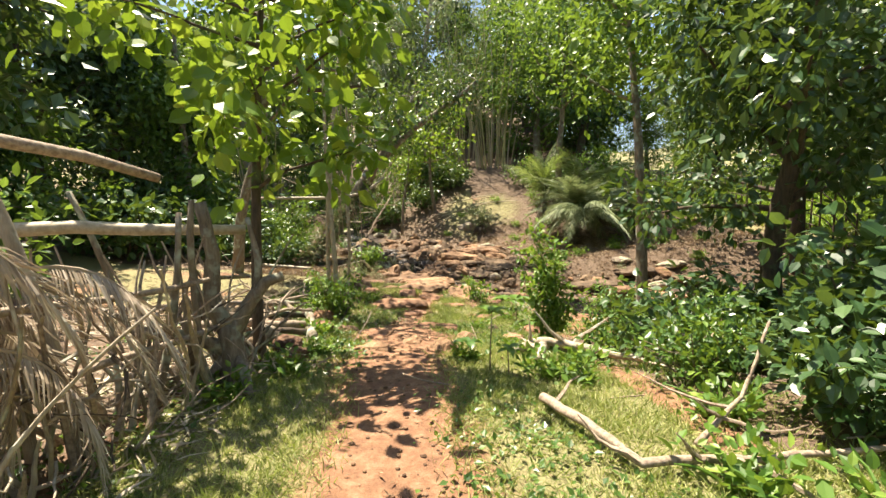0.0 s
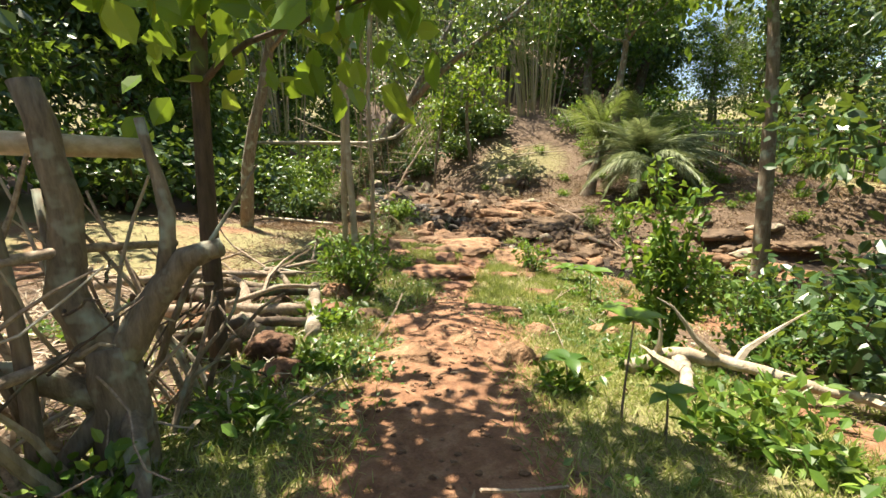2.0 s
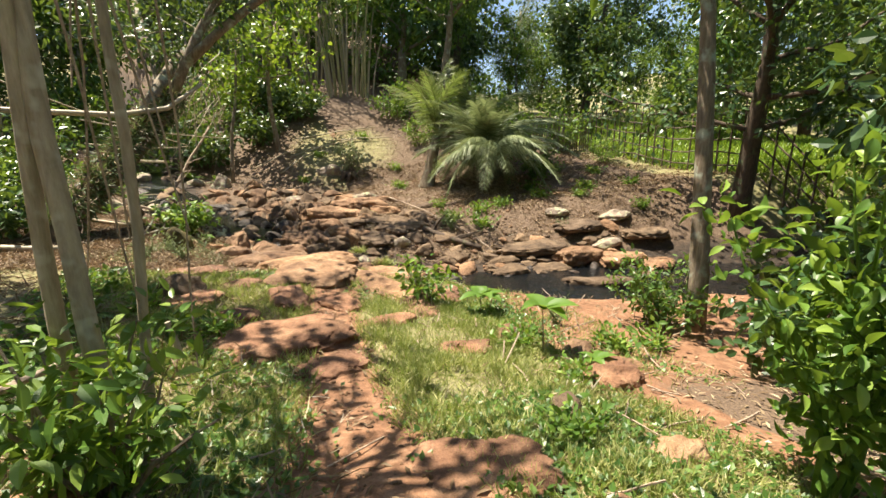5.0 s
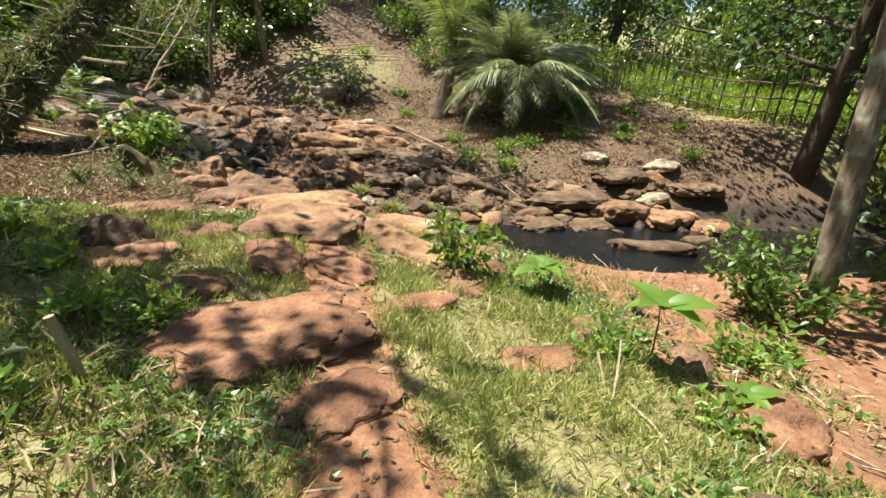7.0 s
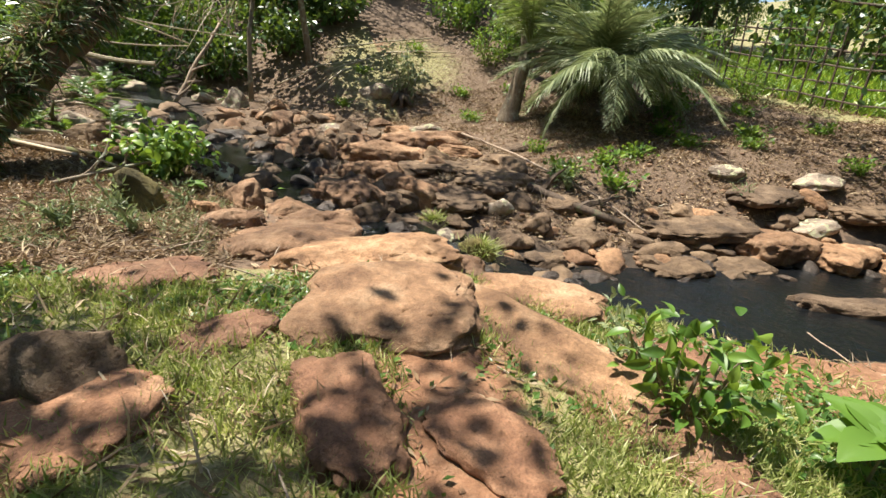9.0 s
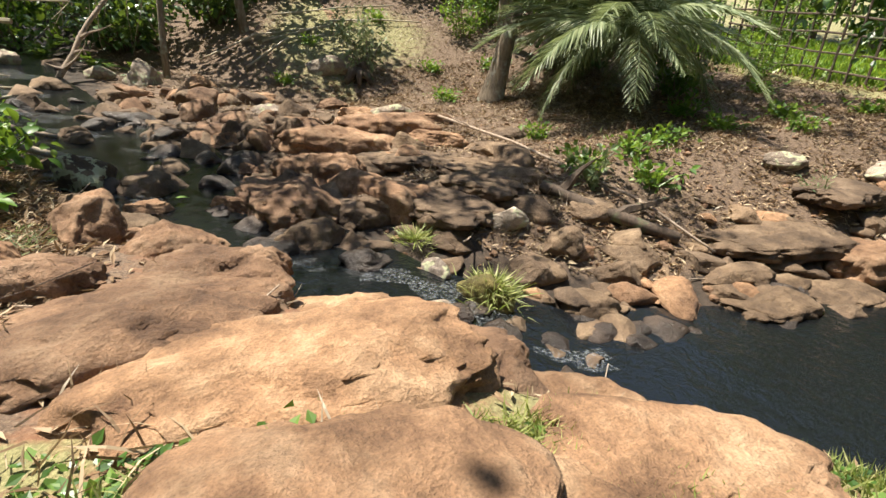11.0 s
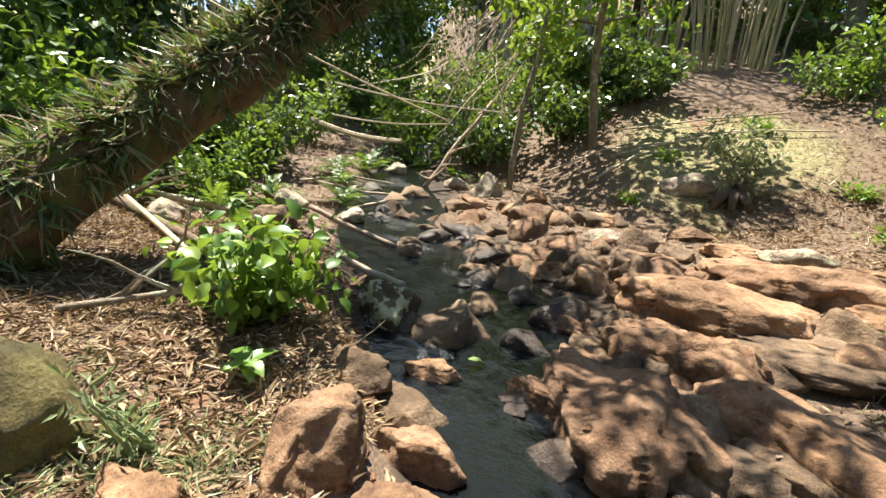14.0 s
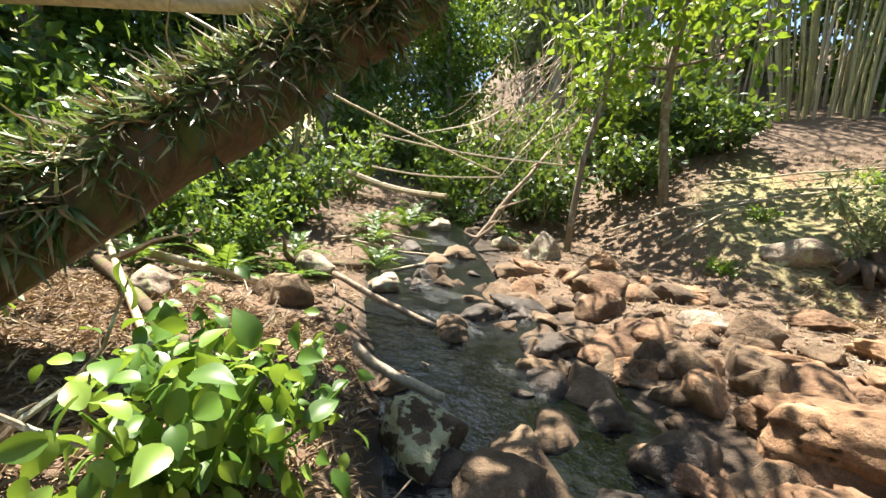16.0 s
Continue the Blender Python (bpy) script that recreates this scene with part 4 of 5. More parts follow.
rosette("sapling with a few large yellow-green leaves by the path", 81, 7, .17, .55, LEAF_YELLOW, .46, 4.1)
rosette("low seedling with glossy dark green leaves", 82, 5, .2, .2, LEAF_MID, .3, 4.55)
rosette("small sapling with large leaves in the grass", 83, 5, .12, .25, LEAF_FRESH, .6, 3.95)
rosette("bright seedling with broad leaves beside the pool", 84, 7, .19, .22, LEAF_FRESH, 1.42, 9.28)
rosette("upright seedling with broad glossy leaves at the water", 85, 10, .25, .25, LEAF_FRESH, 1.24, 9.12)
rosette("pale star-shaped seedling at the water's edge", 86, 7, .29, .44, LEAF_FRESH, 1.33, 8.03)
rosette("low broad-leaved seedling on the bank", 87, 6, .17, .14, LEAF_FRESH, 1.5, 7.55)
rosette("green seedling between the stream boulders", 88, 5, .09, .08, LEAF_FRESH, .55, 14.1)
rosette("broad-leaved seedling by the brook", 89, 8, .14, .12, LEAF_FRESH, -1.95, 13.55)


# ferns on the shaded bank
def frond(length, width, leaflets, curve, seed, leaf_w=1.0, droop=-.2):
    """One feathery frond along +y: midrib and leaflets on both sides."""
    rng = np.random.RandomState(seed)
    s = Shape()
    pts = [(0, length * (k / 10) * (1 - .12 * (k / 10) * curve), length * (.42 * (k / 10) - .62 * curve * (k / 10) ** 2)) for k in range(11)]
    s.tube(pts, taper(length * .011, length * .003, 11), 4)
    P = np.array(pts)
    u = np.linspace(.16, .99, leaflets)
    base = np.stack([np.interp(u, np.linspace(0, 1, 11), P[:, i]) for i in range(3)], -1)
    for sgn in (-1, 1):
        way = np.stack([np.full(leaflets, sgn * 1.0), .55 + .5 * u, droop + rng.normal(0, .14, leaflets)], -1)
        size = width * np.sin(np.clip(u * 2.6 + .35, 0, 3.05)) ** .7 * rng.uniform(.85, 1.1, leaflets)
        s.leaves(base, way, np.clip(size, .02, None), STRIP, rng, leaf_w, .8)
    return s


def frond_plant(name, label, category, count, data, x, y, size=1.0, lift=(15, 55), base=0.0, seed=0, group="", trunk=None, lean=(0, 0)):
    root = thing(name, label, category, group)
    rng = random.Random(seed)
    if trunk:
        part("trunk", Shape().tube(trunk[0], trunk[1], 10, .12, seed), BARK, root, smooth=True)
    for k in range(count):
        ob = part("frond", data[k % len(data)], None, root)
        ob.location = (lean[0], lean[1], base)
        ob.rotation_euler = (radians(rng.uniform(*lift)), 0, radians(k * 137.5 + rng.uniform(-15, 15)))
        s = rng.uniform(.75, 1.1)
        ob.scale = (s, s, s)
    return stand(root, x, y, 0, size)


FERN = [frond(.55, .13, 20, 1.0, s, 1.6).mesh("frond", LEAF_MID) for s in (1, 2)]
PALM = [frond(2.3, .60, 64, c, s, .30, -.75).mesh("frond", LEAF_PALM) for s, c in ((3, .9), (4, 1.3), (5, .7))]
PALM_DRY = [frond(1.5, .40, 60, 1.5, s, .42, -.7).mesh("frond", FROND_DRY) for s in (6, 7)]
PALM_GREY = [frond(1.6, .46, 70, 1.6, s, .34, -.9).mesh("frond", LEAF_GREY) for s in (8, 9)]
for k, (x, y, size) in enumerate([(-4.6, 16.2, 1.0), (-5.0, 16.7, 1.2), (-4.2, 16.7, .8), (-5.4, 15.8, 1.1), (-4.9, 17.5, 1.0), (-4.1, 18.2, .9), (-5.8, 17.2, 1.2), (-5.1, 14.6, .8), (-2.5, 9.5, .6), (-4.6, 19.0, .9), (-4.9, 20.6, 1.2), (-5.2, 21.6, 1.3), (-3.2, 21.6, 1.0), (-4.3, 22.6, 1.3), (-2.4, 20.9, .8), (-5.0, 19.6, 1.1)]):
    frond_plant("fern", "green feathery fern on the shaded bank", "fern", 11, FERN, x, y, size, (10, 60), 0, 100 + k, "ferns")
frond_plant("palm", "young palm with a short shaggy trunk and arching fronds", "palm", 16, PALM, 3.65, 17.85, 1.0, (25, 84), 1.55, 121, "palms", ([(0, 0, -.25), (.02, .01, .0), (.12, .03, .4), (.26, .06, .9), (.42, .08, 1.6)], [.30, .23, .19, .17, .12]), (.42, .08))
frond_plant("palm", "stemless palm with drooping grey-green fronds over the bank", "palm", 26, PALM_GREY, 5.0, 16.6, 1.35, (5, 78), .7, 122, "palms")
frond_plant("palm", "stemless palm behind the stream bank", "palm", 16, PALM_GREY, 5.9, 17.6, 1.6, (25, 78), .5, 123, "palms")
frond_plant("palm", "palm with tall feathery fronds on the slope", "palm", 10, PALM, 6.0, 19.6, 1.2, (35, 75), .8, 124, "palms", ([(0, 0, -.2), (.02, .02, .4), (.05, .05, .8)], [.14, .11, .09]))
frond_plant("drooping_palm", "grey-green fronds hanging low over the bank", "palm", 16, PALM_GREY, 4.9, 15.9, 1.2, (-15, 45), .95, 125)


# ---- stick fence hung with dry palm fronds ----
fence = thing("stick_fence", "rough fence of crooked sticks under dry grey palm fronds", "fence")
rf = random.Random(131)
for k in range(84):
    y = 1.15 + k * .036 + rf.uniform(-.03, .03)
    x = -1.72 + .10 * math.sin(y * 2.1) + rf.uniform(-.28, .10)
    h = rf.uniform(.35, 1.4)
    pts = limb_points((x, y, land_at(x, y) - .1), (rf.uniform(-.4, .4), rf.uniform(-.5, .5), 1), h, rf, 7, .2)
    part("stick", Shape().tube(pts, taper(rf.uniform(.009, .028), .006, 8), 6, .14, k), rf.choice((DEAD, DEAD, BARK_PALE, BARK)), fence)
for k, (a, b, r) in enumerate([((-2.6, 1.1, 2.12), (-1.62, 2.9, 1.60), .042), ((-3.4, 2.75, 1.34), (-1.5, 3.75, 1.26), .055), ((-2.2, 1.0, .62), (-1.6, 3.5, .55), .028), ((-1.95, 1.2, 1.05), (-1.6, 4.0, .85), .024)]):
    a, b = Vector(a), Vector(b)
    pts = [a.lerp(b, i / 6) + Vector((rf.uniform(-.02, .02), 0, rf.uniform(-.02, .02))) for i in range(7)]
    part("rail", Shape().tube(pts, taper(r, r * .7, 7), 8, .05, k), DEAD if k != 1 else BAMBOO_DRY, fence, smooth=True)
for k, (x, y, lx, ly, h, r) in enumerate([(-2.02, 2.35, -.10, .05, 3.0, .03), (-1.86, 2.5, -.09, .0, 3.2, .038), (-1.7, 3.3, .02, .05, 1.5, .03), (-1.85, 3.0, .12, .1, 1.4, .028), (-1.6, 3.45, -.2, .1, 1.2, .022), (-2.3, 3.6, -.1, 0, 1.6, .03)]):
    pts = limb_points((x, y, land_at(x, y) - .12), (lx, ly, 1), h, rf, 7, .07)
    part("post", Shape().tube(pts, taper(r, r * .65, 8), 8, .09, k), BARK if k > 1 else BARK_PALE, fence, smooth=True)
for k in range(26):
    ob = part("dry_frond", PALM_DRY[k % 2], None, fence)
    ob.location = (-2.15 + rf.uniform(-.25, .3), 1.5 + rf.uniform(0, .8), 1.30 + rf.uniform(-.45, .22))
    ob.rotation_euler = (radians(rf.uniform(-55, 0)), radians(rf.uniform(-25, 25)), radians(rf.uniform(-75, -5)))
    ob.scale = (.5, .62, .7)
for k in range(110):
    y = rf.uniform(1.3, 4.3)
    x = -1.66 + rf.uniform(-.25, .15)
    pts = limb_points((x, y, land_at(x, y) + rf.uniform(.0, .7)), (rf.uniform(-.5, .7), rf.uniform(-1, 1), rf.uniform(-.5, .6)), rf.uniform(.25, .7), rf, 5, .35)
    part("twig", Shape().tube(pts, taper(rf.uniform(.004, .011), .003, 6), 5), rf.choice((DEAD, BARK_DARK, BARK_PALE)), fence)


gnarled = thing("gnarled_tree", "gnarled forked brown trunk with broken limbs in the fence", "tree")
for k, (pts, r0, r1) in enumerate([([(0, 0, -.15), (.02, 0, .2), (.0, .02, .6)], .14, .10), ([(.0, .02, .5), (-.14, .04, .85), (-.10, .08, 1.25), (-.18, .1, 1.75)], .085, .05), ([(.02, .02, .5), (.2, .04, .8), (.36, .02, .98), (.5, .0, 1.02)], .075, .045),
                                   ([(0, 0, .35), (-.3, -.08, .55), (-.75, -.2, .68)], .07, .05), ([(.03, .0, .3), (.12, -.2, .2), (.2, -.42, -.08)], .06, .03), ([(-.05, .0, .3), (-.22, -.12, .1), (-.36, -.2, -.08)], .06, .03), ([(.24, .04, .82), (.3, .05, 1.2), (.22, .1, 1.6)], .04, .02)]):
    pts = [Vector(p) for p in pts]
    run = []
    for p, q in zip(pts[:-1], pts[1:]):
        run += [p.lerp(q, i / 3) + Vector((rf.uniform(-.012, .012), rf.uniform(-.012, .012), 0)) for i in range(3)]
    run.append(pts[-1])
    part("trunk" if k == 0 else "limb", Shape().tube(run, taper(r0, r1, len(run)), 10, .16, k), BARK, gnarled, smooth=True)
stand(gnarled, -1.56, 3.5, 20, .8)


# ---- dead wood ----
def dead_branch(label, points, r0, r1, forks=3, seed=0, material=DEAD, group="fallen branches"):
    root = thing("fallen_branch", label, "branch", group)
    rng = random.Random(seed)
    pts = [Vector((x, y, land_at(x, y) + dz)) for x, y, dz in points]
    if "pole" in label and len(points) == 3:
        # a stiff pole spans straight from end to end, resting on the highest ground under it
        ends, rest = (pts[0], pts[-1]), [pts[0].lerp(pts[-1], i / 10) for i in range(11)]
        lift = max(0.0, max(land_at(q.x, q.y) - q.z for q in rest))
        pts = [ends[0].lerp(ends[1], i / 2) + Vector((0, 0, lift)) for i in range(3)]
    fine = []
    for a, b in zip(pts[:-1], pts[1:]):
        fine += [a.lerp(b, i / 4) + Vector((rng.uniform(-1, 1), rng.uniform(-1, 1), rng.uniform(-.5, .5))) * r0 * (.15 if 'pole' in label else .4) for i in range(4)]
    fine.append(pts[-1])
    part("stem", Shape().tube(fine, taper(r0, r1, len(fine)), 8, .08, seed), material, root, smooth=True)
    for k in range(forks):
        q = fine[rng.randint(1, len(fine) - 2)]
        tw = limb_points(q, (rng.uniform(-1, 1), rng.uniform(-1, 1), rng.uniform(.1, .5)), rng.uniform(.3, .8), rng, 5, .3)
        part("twig", Shape().tube(tw, taper(r1 * 1.1 + .003, .003, 6), 5), material, root)
    return root


dead_branch("pale forked dead branch lying on the grass", [(.80, 4.95, .06), (1.1, 5.05, .2), (1.44, 4.88, .2), (1.9, 4.5, .1), (2.4, 4.2, .1)], .055, .025, 6, 1, BARK_PALE)
dead_branch("pale dead branch stub bent over the grass", [(1.15, 5.0, .16), (1.05, 4.75, .12), (1.0, 4.55, .03)], .05, .04, 1, 2, BARK_PALE)
dead_branch("crooked grey dead branch on the bank", [(.72, 3.1, .08), (.85, 2.65, .1), (1.02, 2.3, .06), (1.6, 2.32, .07), (2.3, 2.35, .1)], .035, .014, 4, 3)
dead_branch("thin dead branch among the shrubs", [(1.4, 2.5, .05), (1.8, 2.75, .2), (2.05, 2.9, .6)], .018, .008, 3, 4)
dead_branch("thin dead branch among the shrubs", [(1.9, 3.6, .05), (2.2, 3.8, .3), (2.6, 4.2, .5)], .016, .007, 3, 5)
dead_branch("long dry pole across the stone heap", [(-3.0, 5.7, .1), (-2.3, 6.6, .3), (-1.85, 7.5, .45)], .026, .016, 6, 6)
dead_branch("grey rotten log on the red earth", [(-1.42, 5.1, .05), (-1.58, 5.55, .12), (-1.76, 6.05, .2)], .06, .05, 0, 7, BARK)
for k, (x0, y0, x1, y1, lift, r) in enumerate([(-2.9, 5.2, -1.75, 6.1, .14, .05), (-2.7, 4.9, -1.65, 5.5, .10, .06), (-3.3, 5.9, -2.0, 6.2, .12, .055), (-2.2, 4.6, -1.55, 5.3, .07, .045), (-3.0, 5.0, -2.1, 6.4, .26, .035), (-2.5, 6.6, -1.8, 5.6, .26, .03), (-3.4, 5.4, -2.2, 5.2, .2, .04), (-2.0, 5.0, -1.7, 5.9, .24, .022)]):
    dead_branch("weathered log in a heap of stones and wood", [(x0, y0, lift), ((x0 + x1) / 2, (y0 + y1) / 2, lift + .06), (x1, y1, lift)], r, r * .8, k % 3, 60 + k, (BARK_DARK, DEAD, BARK)[k % 3], "logs in the heap")
for k, (x, y, size) in enumerate([(-1.6, 4.75, .26), (-1.95, 4.65, .3), (-2.25, 4.95, .34), (-1.55, 5.75, .28), (-1.95, 5.35, .3), (-2.6, 5.6, .4), (-1.7, 6.5, .3), (-2.3, 6.3, .36), (-2.9, 6.2, .34), (-1.4, 4.45, .2)]):
    boulder(("earth", "brown", "red")[k % 3], x, y, size * 1.25, size, size * .85, k * 47, .32, k)
dead_branch("thin dry stick on the stone heap", [(-2.6, 5.9, .3), (-2.5, 6.8, .2), (-2.4, 7.6, .3)], .014, .007, 4, 9)
dead_branch("thin dry stick on the stone heap", [(-3.5, 6.4, .05), (-2.8, 6.7, .4), (-2.3, 6.5, .2)], .018, .008, 4, 10)
dead_branch("straight pale pole lying on the litter", [(-5.4, 12.5, .08), (-4.6, 12.6, .08), (-3.7, 12.6, .06)], .045, .04, 0, 11, BAMBOO_DRY)
dead_branch("mossy fallen pole beside the brook", [(-5.38, 15.46, .12), (-4.1, 15.0, .08), (-2.85, 14.62, .05)], .055, .04, 1, 12, MOSSY)
dead_branch("fallen bamboo pole on the ferny bank", [(-6.0, 15.85, .14), (-5.2, 16.0, .1), (-4.2, 16.2, .06)], .05, .035, 0, 13, BAMBOO_DRY)
dead_branch("mossy pole propped on the leaf litter", [(-4.56, 17.0, .1), (-4.3, 17.4, .1), (-4.1, 17.85, .06)], .05, .045, 1, 14, MOSSY)
dead_branch("dry pole crossing other poles", [(-5.8, 15.8, .22), (-4.4, 15.2, .2), (-3.35, 14.6, .05)], .03, .025, 0, 15, BAMBOO_DRY)
dead_branch("thin log between the stream boulders", [(-3.7, 16.7, .2), (-3.1, 16.8, .2), (-2.6, 16.8, .12)], .035, .03, 0, 16)
dead_branch("pale stub of wood behind the lichen boulder", [(-2.55, 15.35, .22), (-2.25, 15.4, .26), (-1.95, 15.45, .26)], .035, .035, 0, 17, BARK_PALE)
dead_branch("long thin pole along the far bank", [(2.2, 16.9, .12), (2.6, 15.2, .15), (3.05, 13.4, .12), (3.35, 12.7, .08)], .022, .012, 2, 18, DEAD)
dead_branch("dark log at the water's edge", [(2.2, 13.9, .06), (2.7, 13.3, .10), (3.1, 12.9, .06)], .07, .055, 2, 19, BARK_DARK)
dead_branch("bare leaning branch over the upper stream", [(-3.6, 20.4, .0), (-3.0, 20.9, .9), (-2.5, 21.4, 1.7)], .05, .03, 5, 20, DEAD)
dead_branch("reddish twig on the leaf litter", [(-3.2, 13.6, .04), (-2.7, 13.9, .15), (-2.3, 14.2, .2)], .022, .012, 5, 21, BARK)
for k, (x, y, a, length) in enumerate([(1.2, 21.8, 10, 2.6), (2.6, 22.0, -8, 2.2), (.4, 21.2, 20, 1.8), (-.2, 21.9, -5, 2.4), (1.8, 22.8, 4, 3.0), (-4.6, 19.4, 60, 2.0), (-4.1, 19.0, 40, 1.6), (-3.7, 18.6, 70, 1.2)]):
    c, s = math.cos(radians(a)) * length / 2, math.sin(radians(a)) * length / 2
    dead_branch("dry bamboo cane lying on the slope", [(x - c, y - s, .08), (x, y, .12), (x + c, y + s, .1)], .022, .016, 0, 30 + k, BAMBOO_DRY, "fallen canes")


# ---- leaning mossy trunk grown over with strap-leaved plants ----
def leaning_trunk():
    root = thing("leaning_tree", "thick mossy leaning tree trunk covered in ferns and roots", "tree")
    rng, nr = random.Random(141), np.random.RandomState(141)
    a, b = Vector((-4.35, 13.35, -.55)), Vector((-2.55, 16.1, 2.15))
    axis = (b - a).normalized()
    pts = [a.lerp(b, i / 12) + Vector((rng.uniform(-.03, .03), 0, rng.uniform(-.03, .03))) for i in range(13)]
    part("trunk", Shape().tube(pts, taper(.30, .20, 13), 18, .07, 3), MOSSY, root, smooth=True)
    up = (Vector((0, 0, 1)) - axis * axis.z).normalized()
    side = axis.cross(up)
    pos, way, size = [], [], []
    for _ in range(600):
        u, w = rng.uniform(.10, .98), rng.gauss(.45, .85)
        r = .28 - .08 * u
        out = up * math.cos(w) + side * math.sin(w)
        foot = a.lerp(b, u) + out * r * .95
        for _ in range(rng.randint(6, 12)):
            pos.append(tuple(foot))
            d = out + Vector((rng.gauss(0, .65), rng.gauss(0, .65), rng.gauss(-.6, .5)))
            way.append(tuple(d))
            size.append(rng.uniform(.10, .27))
    for name, material, pick, words in (("strap_leaves", LEAF_DARK, slice(0, None, 2), "dark green strap-shaped leaves"), ("pale_leaves", LEAF_GREY, slice(1, None, 4), "greyish strap leaves"), ("dead_leaves", STRAW, slice(3, None, 4), "withered brown leaves")):
        s = Shape()
        s.leaves(np.array(pos)[pick], np.array(way)[pick], np.array(size)[pick], STRIP, nr, .8, .5)
        part(name, s, material, root, words)
    for k in range(46):
        u, w = rng.uniform(.05, .9), rng.uniform(-1.9, 1.9)
        out = up * math.cos(w) + side * math.sin(w)
        tw = limb_points(a.lerp(b, u) + out * .27, tuple(out * .5 + Vector((rng.uniform(-.6, .6), rng.uniform(-.6, .6), rng.uniform(-1.2, .2)))), rng.uniform(.2, .6), rng, 6, .4)
        part("root", Shape().tube(tw, taper(.006, .003, 7), 4), DEAD, root)
    tops = []
    # the last two limbs are added above the view to shade the stream stones
    for k, (p, q, r) in enumerate([((-3.0, 15.4, 1.75), (-1.9, 18.3, 4.3), .13), ((-2.75, 15.75, 1.9), (-3.4, 18.0, 4.6), .1), ((-2.6, 16.0, 2.1), (-.9, 15.9, 5.2), .11), ((-2.2, 15.95, 2.85), (1.3, 15.6, 5.6), .1)]):
        p, q = Vector(p), Vector(q)
        run = [p.lerp(q, i / 5) + Vector((0, 0, .12 * math.sin(i))) for i in range(6)]
        part("limb", Shape().tube(run, taper(r, r * .6, 6), 10, .08, k), BARK, root, smooth=True)
        for j in (2, 3, 4, 5):
            for _ in range(3):
                tw = limb_points(run[j], (rng.uniform(-1, 1), rng.uniform(-1, 1), rng.uniform(.0, .8)), rng.uniform(.8, 1.7), rng, 5, .25)
                part("twig", Shape().tube(tw, taper(.022, .006, 6), 5), BARK, root)
                tops += tw[2:]
    fol = Shape()
    spray(fol, tops, 4600, .5, .15, OVAL, nr, .8, .5, -.5)
    part("crown", fol, LEAF_DARK, root)
    return root


leaning_trunk()
pole = thing("hanging_pole", "smooth pale bamboo pole resting on the leaning trunk", "pole")
part("cane", Shape().tube([(-6.5, 14.3, 1.75), (-4.6, 14.75, 1.72), (-3.4, 15.1, 1.70), (-2.6, 15.4, 1.86), (-2.0, 15.9, 2.4)], [.05, .05, .048, .045, .035], 10, .04, 1), BAMBOO_DRY, pole, smooth=True)
for k, (a, b) in enumerate([((-5.6, 20.5, 1.9), (-2.0, 20.2, 1.4)), ((-5.5, 20.2, 1.25), (-3.0, 20.0, 1.15)), ((-5.2, 19.0, 1.05), (-3.4, 18.8, .75)), ((-6.0, 16.5, 2.6), (-3.0, 20.0, 1.2))]):
    cane = thing("leaning_cane", "thin pale cane slanting across the stream", "cane", "slanting canes")
    a, b = Vector(a), Vector(b)
    part("cane", Shape().tube([a.lerp(b, i / 6) + Vector((0, 0, -.08 * math.sin(i * .52))) for i in range(7)], taper(.022 if k != 2 else .045, .014 if k != 2 else .04, 7), 6), BAMBOO_DRY, cane)


# slim trunk at the head of the pool and dry brush behind it
thin = thing("slim_tree", "slim bare tree with a leaning top by the stream", "tree")
part("trunk", Shape().tube([(0, 0, -.2), (.05, 0, .7), (.12, .05, 1.6), (.34, .1, 2.6), (.5, .1, 4.2)], [.065, .058, .05, .045, .03], 9, .06, 4), BARK, thin, smooth=True)
rt, nt_ = random.Random(151), np.random.RandomState(151)
tips_t = []
for k in range(9):
    limb = limb_points((.3 + rt.uniform(0, .2), .1, 2.4 + k * .2), (rt.uniform(-1, 1), rt.uniform(-1, 1), .2), rt.uniform(.6, 1.4), rt, 5, .25)
    part("limb", Shape().tube(limb, taper(.018, .006, 6), 5), BARK, thin)
    tips_t += limb[1:]
f_t = Shape()
spray(f_t, tips_t, 420, .25, .17, OVAL, nt_, 1.2, .5, -.4)
part("crown", f_t, LEAF_YELLOW, thin)
stand(thin, -1.95, 21.0)
brush = thing("dry_brush", "tangle of dry hanging bamboo twigs over the stream", "brush")
for k in range(70):
    tw = limb_points((-2.6 + rt.uniform(-.9, .9), 21.3 + rt.uniform(-.6, .6), 2.6 + rt.uniform(-.6, 1.4)), (rt.uniform(-1.0, .3), rt.uniform(-.5, .3), rt.uniform(-1.1, -.2)), rt.uniform(.9, 2.2), rt, 6, .22)
    part("twig", Shape().tube(tw, taper(rt.uniform(.006, .016), .003, 7), 4), rt.choice((DEAD, BAMBOO_DRY)), brush)
stake = thing("stake", "short pale cut stake standing in the weeds", "stake")
part("stick", Shape().tube([(0, 0, -.1), (-.03, .01, .12), (-.07, .02, .3)], [.022, .022, .02], 8, .08, 2), BARK_PALE, stake)
stand(stake, -1.57, 8.4)
red_leaf = Shape()
red_leaf.leaves([(0, 0, .02)], [(1, .4, .1)], .12, OVAL, np.random.RandomState(4), 1.1, .95)
red = part("fallen_leaf", red_leaf, plain_material("red_leaf", (.30, .04, .02), (.42, .09, .05), .6))
red.location = (.64, 14.27, land_at(.64, 14.27) + .22)
tagged(red, "single red fallen leaf on the stony bank", "leaf")
stump = thing("old_stump", "dark rotten stump on the red bank", "stump")
